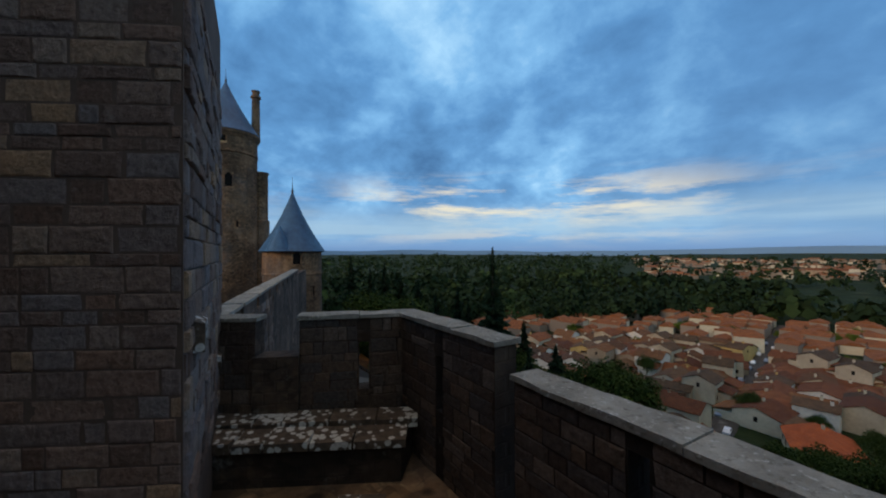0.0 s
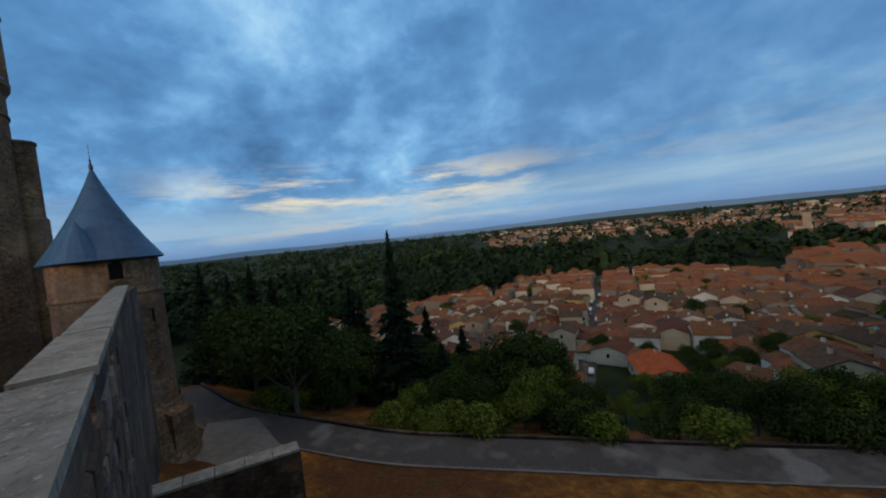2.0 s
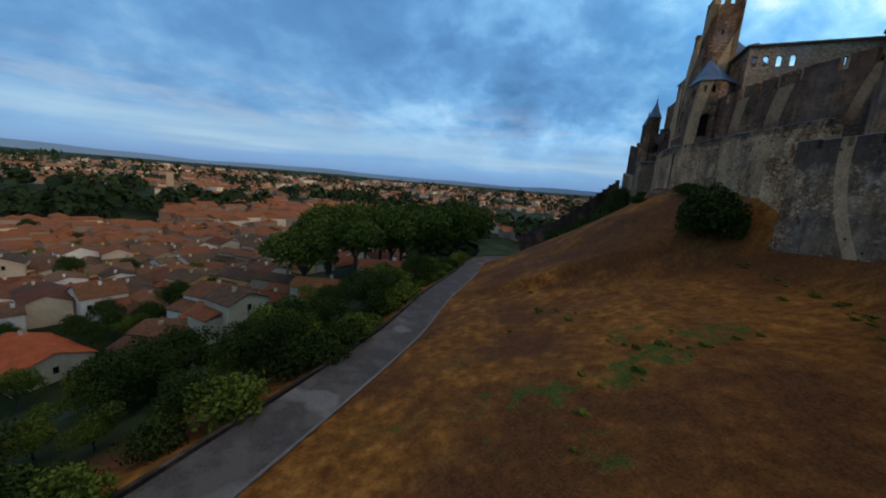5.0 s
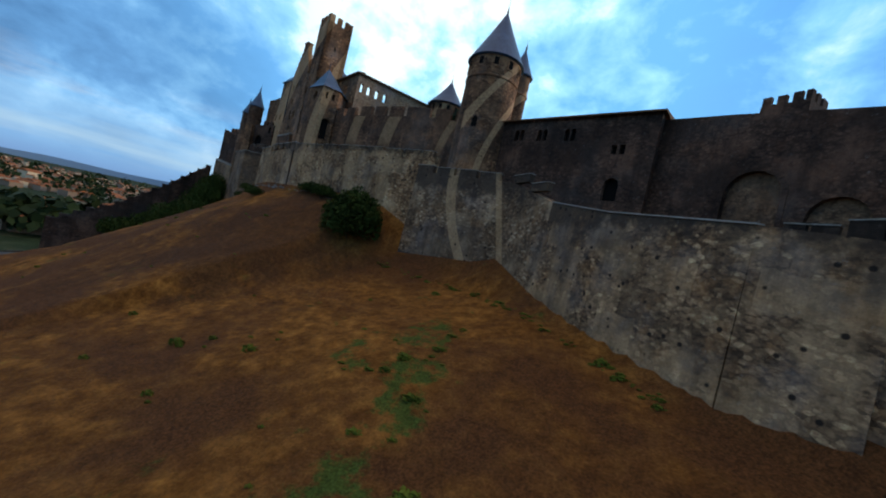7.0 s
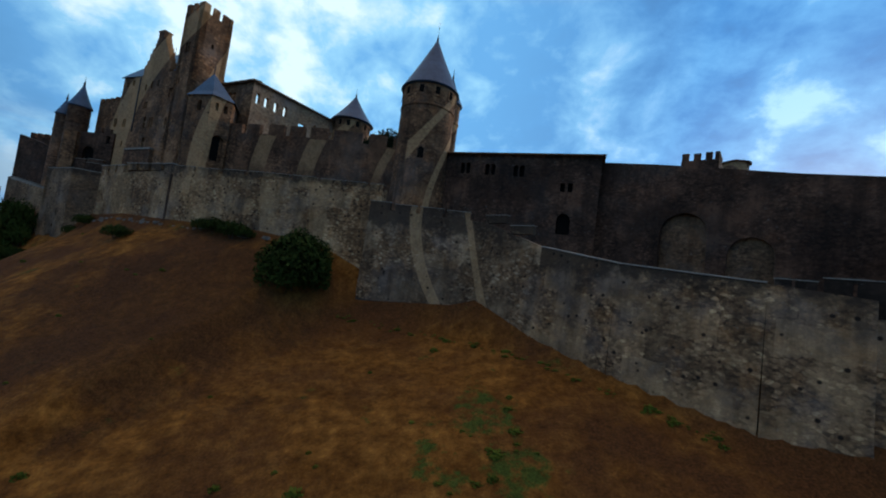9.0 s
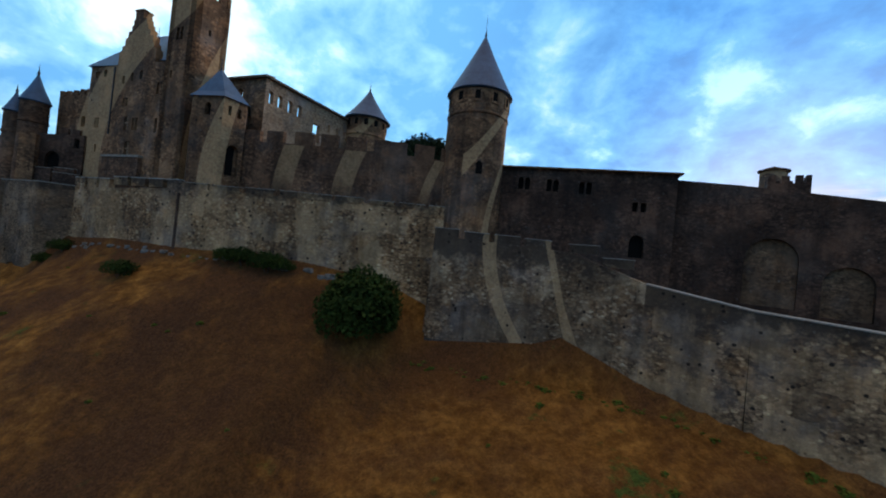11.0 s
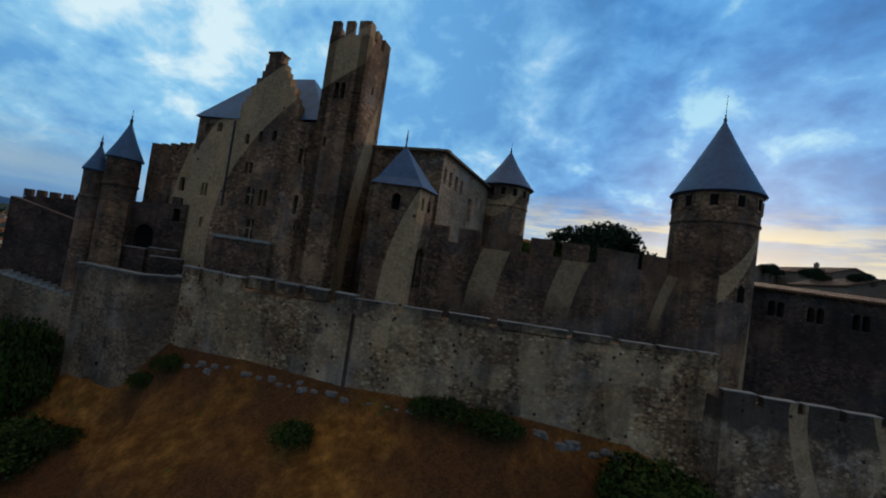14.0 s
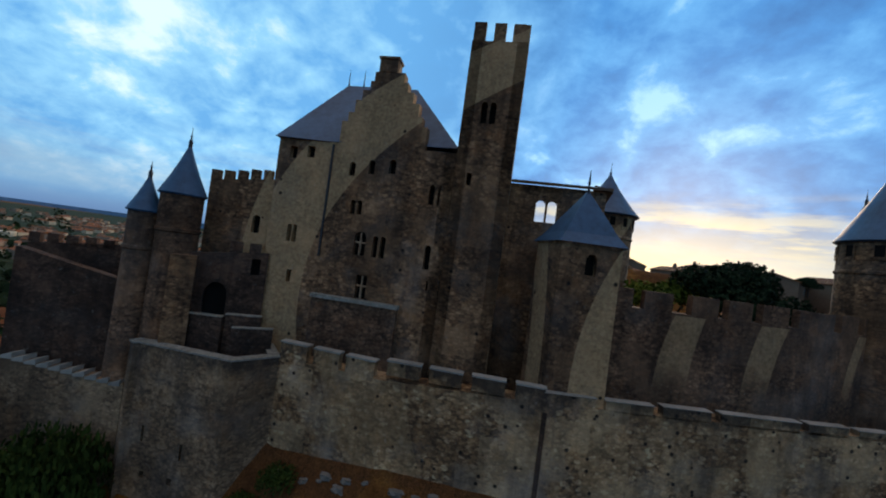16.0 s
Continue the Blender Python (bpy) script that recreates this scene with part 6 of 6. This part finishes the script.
M_FAR = plain("far_plaster", (0.25, 0.18, 0.125), 0.9, 0.35, 0.03)
FT = far_town()
far_houses = tagged(new("far_houses", FT[0].done("far_houses", M_FAR, fix=False)), "distant pale houses of the lower town", "houses", kind="stuff")
tagged(new("far_white_houses", FT[2].done("far_white_houses", M_PLASTER[1], fix=False)), "distant whitish blocks and houses", "houses", kind="stuff")
tagged(new("far_roofs", FT[1].done("far_roofs", M_TILE[2], fix=False)), "distant clay roofs of the lower town", "roofs", kind="stuff")


far_hall = tiled_house(310, 62, 26, 10, M_PLASTER[2], M_TILE[2], "large distant hall with a long red tiled roof", False)
far_hall.matrix_world = pose(-809, -733, -43, 0, 0, 128)
church = thing("church_tower", "distant pale square church tower with a low roof", "tower")
part("shaft", Mesh().box(-4, 4, -4, 4, -6, 31).done("shaft", M_PLASTER[2]), church)
part("roof", Mesh().poly((-4.5, -4.5, 31), (4.5, -4.5, 31), (0, 0, 35)).poly((4.5, -4.5, 31), (4.5, 4.5, 31), (0, 0, 35)).poly((4.5, 4.5, 31), (-4.5, 4.5, 31), (0, 0, 35)).poly((-4.5, 4.5, 31), (-4.5, -4.5, 31), (0, 0, 35)).done("roof", M_TILE[1]), church)
church.matrix_world = pose(-573, -255, -46, 0, 0, 20)


def far_woods():
    rng = np.random.default_rng(77)
    v, f = [], []
    n = 0
    while n < 3400:
        ang = radians(rng.uniform(110, 320))
        d = 150 + 2300 * rng.random() ** 2.0
        x, y = d * math.cos(ang) + 10, d * math.sin(ang) - 60
        a = math.degrees(ang)
        wood = noise.noise((x * 0.006, y * 0.006, 9.0)) + (0.1 if a < 222 or (a < 240 and d > 640) else 0.55)
        if wood < 0.12 or (math.hypot(x + 150, y + 150) < 135) or math.hypot(x + 60, y + 195) < 62 or math.hypot(x + 18, y + 235) < 58 or nearest(ROAD, x, y)[0] < 40 or ground_z(x, y) > -34:
            continue
        n += 1
        s = (rng.uniform(5, 9) + 6 * rng.random() ** 3) * (1 + d / 2500)
        z = ground_z(x, y)
        for k in range(190 if d < 320 else 46 if d < 700 else 14):
            dd = rng.normal(size=3)
            dd /= np.linalg.norm(dd)
            dd[2] = abs(dd[2])
            c = np.array([x, y, z + s * 0.5]) + dd * s * np.array([0.8, 0.8, 1.0]) * rng.uniform(0.75, 1.05)
            a1 = rng.normal(size=3)
            a1 /= np.linalg.norm(a1)
            b1 = np.cross(a1, dd)
            b1 /= np.linalg.norm(b1) + 1e-9
            w = s * rng.uniform(0.17, 0.32) * (0.46 if d < 320 else 0.95)
            i = len(v)
            v += [tuple(c - a1 * w), tuple(c + b1 * w), tuple(c + a1 * w), tuple(c - b1 * w)]
            f.append((i, i + 1, i + 2, i + 3))
    return v, f


tagged(new("far_woods", mesh("far_woods", *far_woods(), M_WOODS)), "dark belt of riverside woods beyond the town", "woods", kind="stuff")


def far_hills():
    v, f, n = [], [], 160
    for i in range(n + 1):
        a = radians(90 + 230 * i / n)
        h = 10 + 55 * max(0.0, noise.noise((i * 0.05, 2.0, 0)) + 0.2) + 14 * noise.noise((i * 0.21, 7.0, 0))
        for r, z in ((4300, -60), (4300, max(5.0, h)), (4700, -60)):
            v.append((r * math.cos(a), r * math.sin(a), z))
    for i in range(n):
        for j in range(2):
            f.append((i * 3 + j, i * 3 + 3 + j, i * 3 + 4 + j, i * 3 + 1 + j))
    return v, f


# the blue of distance haze is put into the hills' own colour
M_HILLS = plain("haze_tinted_hills", (0.16, 0.26, 0.38), 1.0, 0.1, 0.002, bump=0.0)
tagged(new("backdrop", mesh("backdrop", *far_hills(), M_HILLS)), "low hills on the horizon, tinted blue as haze", "hills", kind="structure")

# ---- behind the walls ----
M_CITY = plain("old_city_plaster", (0.17, 0.12, 0.08), 0.9, 0.25, 1.5)
for k, (x, y, z, a, w, d) in enumerate(((28, 92, 22, 20, 12, 8), (44, 86, 24.5, 50, 10, 8), (60, 76, 25.5, 35, 11, 8), (70, 60, 26.5, 60, 12, 8), (44, 66, 22.5, 10, 16, 9), (66, 50, 27, 30, 13, 9), (72, 30, 25.6, 70, 16, 9), (56, 18, 22, 55, 15, 9), (36, 80, 22.5, 75, 11, 8), (52, 74, 24, 15, 13, 8), (30, 60, 20.5, 40, 12, 8), (56, 58, 24.5, 80, 12, 8), (62, 38, 25, 15, 14, 8))):
    h = tiled_house(400 + k, w, d, 3.4, M_CITY, M_TILE[1 if k % 2 else 0], "old tiled house inside the fortress", k % 2 == 0)
    h.matrix_world = pose(x, y, z - 1.6, 0, 0, a)
pine = broad_tree(90, 12, 6.4, 10000, 0.24, M_CONIFER, "round dark pine inside the fortress")
pine.matrix_world = pose(-1.5, 16.5, 14.2)
for x, y, z, s in ((22, 34, 19.0, 0.4), (52, 14, 22.5, 0.34), (55, 22, 23.0, 0.36), (34, 44, 20.0, 0.36), (46, 38, 22.5, 0.36), (60, 32, 24.0, 0.36), (26, 52, 20.5, 0.4)):
    copy_thing(pine, pose(x, y, z) @ Matrix.Diagonal((s, s, s, 1)))
green = broad_tree(92, 6, 3.6, 1400, 0.28, M_LEAF2, "light green tree inside the fortress")
green.matrix_world = pose(-5, 21.5, 16.8)
copy_thing(green, pose(-9.5, 22.5, 16.2, 0, 0, 70))

# ---- pale rock ledges at the curtain's foot ----
def rock(seed, w, d, h):
    bm = bmesh.new()
    bmesh.ops.create_icosphere(bm, subdivisions=3, radius=1)
    for v in bm.verts:
        n = 1 + 0.5 * noise.noise(v.co * 1.9 + Vector((seed, 0, 0))) + 0.3 * noise.noise(v.co * 4.5 + Vector((0, seed, 0)))
        v.co = Vector((v.co.x * w * n, v.co.y * d * n, max(-0.5, min(0.6, v.co.z * n)) * h))
    me = bpy.data.meshes.new("rock")
    bm.to_mesh(me)
    bm.free()
    me.materials.append(M_PAVING)
    return me


ROCKS = [rock(k * 3.1, 1.0, 0.7, 1.0) for k in range(6)]
rr = random.Random(21)
for (ax, ay, az), (bx, by, bz) in zip(FOOT[5:9], FOOT[6:10]):
    n = int(math.hypot(bx - ax, by - ay) / 0.85)
    for i in range(n):
        if rr.random() < 0.25:
            continue
        t = (i + rr.random()) / n
        x, y = ax + (bx - ax) * t + 0.1 - 0.4 * rr.random(), ay + (by - ay) * t + 0.1 - 0.4 * rr.random()
        w = rr.uniform(0.2, 0.55) * (1.7 if x > -20 else 1.0)
        r = tagged(new("rock", rr.choice(ROCKS)), "pale worn rock ledge at the wall's foot", "rock", "rocks at the curtain's foot")
        r.matrix_world = pose(x, y, ground_z(x, y) + 0.05, 0, 0, -28 + rr.uniform(-25, 25)) @ Matrix.Diagonal((w, w * 0.7, w * rr.uniform(0.6, 1.0), 1))

# ---- stones of the near walls, laid last ----
def block_material(name, *tones):
    mat = material(name, 0.9)
    n = Net(mat)
    r = n.t.nodes.new("ShaderNodeObjectInfo").outputs["Random"]
    pos = n.place(kind="World")
    col = n.ramp(r, *[(k / (len(tones) - 1), c) for k, c in enumerate(tones)])
    fine = n.noise(pos, 14, 7, 0.7)
    col = n.mix(0.7, col, n.ramp(fine, (0.3, 0.2), (0.7, 0.8)), "OVERLAY")
    lich = n.ramp(n.noise(pos, 3.2, 6, 0.7), (0.64, 0.0), (0.70, 1.0))
    col = n.mix(n.math("MULTIPLY", lich, 0.25), col, (0.30, 0.29, 0.27))
    n.finish(col, n.math("ADD", fine, n.math("MULTIPLY", n.noise(pos, 4.0, 5), 1.2)), 0.9, 0.04)
    return mat


M_BLOCK = block_material("near_blocks", (0.10, 0.062, 0.045), (0.125, 0.090, 0.075), (0.14, 0.125, 0.125), (0.16, 0.10, 0.072), (0.17, 0.142, 0.128), (0.26, 0.17, 0.10))
# the same block material in darker tones, for the parapet and gate wall
M_DARK_BLOCK = block_material("dark_blocks", (0.05, 0.034, 0.026), (0.075, 0.05, 0.036), (0.06, 0.05, 0.046), (0.10, 0.064, 0.042), (0.13, 0.10, 0.08))


def block_mesh(k, mat):
    """A rough hewn block, one metre each way, its face worn round at the edges."""
    r = random.Random(900 + k)
    v, f = [], []
    rings = [(0.0, 0.0), (0.02, 0.55), (0.07, 0.9), (0.16, 1.0)]
    for inset, depth in rings:
        for x, z in ((0, 0), (0.5, 0), (1, 0), (1, 0.5), (1, 1), (0.5, 1), (0, 1), (0, 0.5)):
            jx, jz = r.uniform(-0.02, 0.02), r.uniform(-0.025, 0.025)
            v.append((0.5 + (x - 0.5) * (1 - 2 * inset) + jx, -depth + r.uniform(-0.08, 0.08) * (depth > 0.5), 0.5 + (z - 0.5) * (1 - 2 * inset) + jz))
    for j in range(3):
        f += [(j * 8 + i, j * 8 + (i + 1) % 8, (j + 1) * 8 + (i + 1) % 8, (j + 1) * 8 + i) for i in range(8)]
    v.append((0.5, -1.0 - r.uniform(-0.1, 0.2), 0.5))
    f += [(24 + i, 24 + (i + 1) % 8, 32) for i in range(8)]
    return mesh("stone", v, f, mat)


BLOCKS = [block_mesh(k, M_BLOCK) for k in range(7)]
DARK_BLOCKS = [block_mesh(k, M_DARK_BLOCK) for k in range(7)]


def lay_stones(parent, p, q, z0, z1, wide=0.62, tall=0.33, proud=0.06, seed=1, blocks=None):
    """Courses of single blocks on the outer face of a wall from p to q (outer side to the right)."""
    r = random.Random(seed)
    a = math.degrees(math.atan2(q[1] - p[1], q[0] - p[0]))
    z = z0
    while z < z1 - 0.08:
        h = min(tall * r.uniform(0.6, 1.4), z1 - z)
        u = -r.uniform(0, wide * 0.6)
        while u < span(p, q) - 0.04:
            w = wide * r.uniform(0.4, 1.7)
            u0, u1 = max(0.0, u), min(span(p, q), u + w)
            if u1 - u0 > 0.08:
                x, y = along(p, q, u0 + 0.003, 0.01)
                ob = part("stone", r.choice(blocks or BLOCKS), parent)
                ob.matrix_world = pose(x, y, z + 0.003, 0, 0, a) @ Matrix.Diagonal((u1 - u0 - 0.006, proud * r.uniform(0.5, 1.3), h - 0.006, 1))
            u += w
        z += h


lay_stones(near_tower, (33.7, -28.0), (31.76, -28.0), 5.9, 11.4, 0.44, 0.2, 0.022, 3)
lay_stones(near_tower, (31.76, -28.03), (33.54, -32.25), 5.7, 11.6, 0.46, 0.26, 0.05, 4)
for u0, u1, z0, z1, out in ((0.35, 0.95, 7.45, 7.75, 0.14), (3.5, 3.95, 6.4, 6.62, 0.09), (4.1, 4.5, 6.25, 6.45, 0.1)):
    P, Q = (31.76, -28.03), (33.54, -32.25)
    part("ledge_stone", Mesh().prism([along(P, Q, u0, -out), along(P, Q, u1, -out * 0.8), along(P, Q, u1, 0.02), along(P, Q, u0, 0.02)], z0, [z1, z1 - 0.03, z1 + 0.06, z1 + 0.05]).done("ledge_stone", M_CRUST), near_tower, "stone crusted with white lichen")
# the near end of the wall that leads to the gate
lay_stones(gate_curtain, C1[0], along(*C1[:2], 11.0), 2.6, 6.45, 0.55, 0.26, 0.05, 12, DARK_BLOCKS * 9 + BLOCKS)
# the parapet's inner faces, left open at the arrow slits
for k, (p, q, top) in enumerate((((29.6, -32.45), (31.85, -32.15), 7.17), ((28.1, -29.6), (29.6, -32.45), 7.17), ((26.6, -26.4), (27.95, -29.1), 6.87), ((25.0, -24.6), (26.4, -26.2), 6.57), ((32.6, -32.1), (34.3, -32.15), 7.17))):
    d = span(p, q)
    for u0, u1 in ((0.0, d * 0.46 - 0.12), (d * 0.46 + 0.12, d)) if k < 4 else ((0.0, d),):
        lay_stones(corner_parapet, along(p, q, u1, 0.4), along(p, q, u0, 0.4), 4.6, top, 0.42, 0.21, 0.025, 30 + k, DARK_BLOCKS)
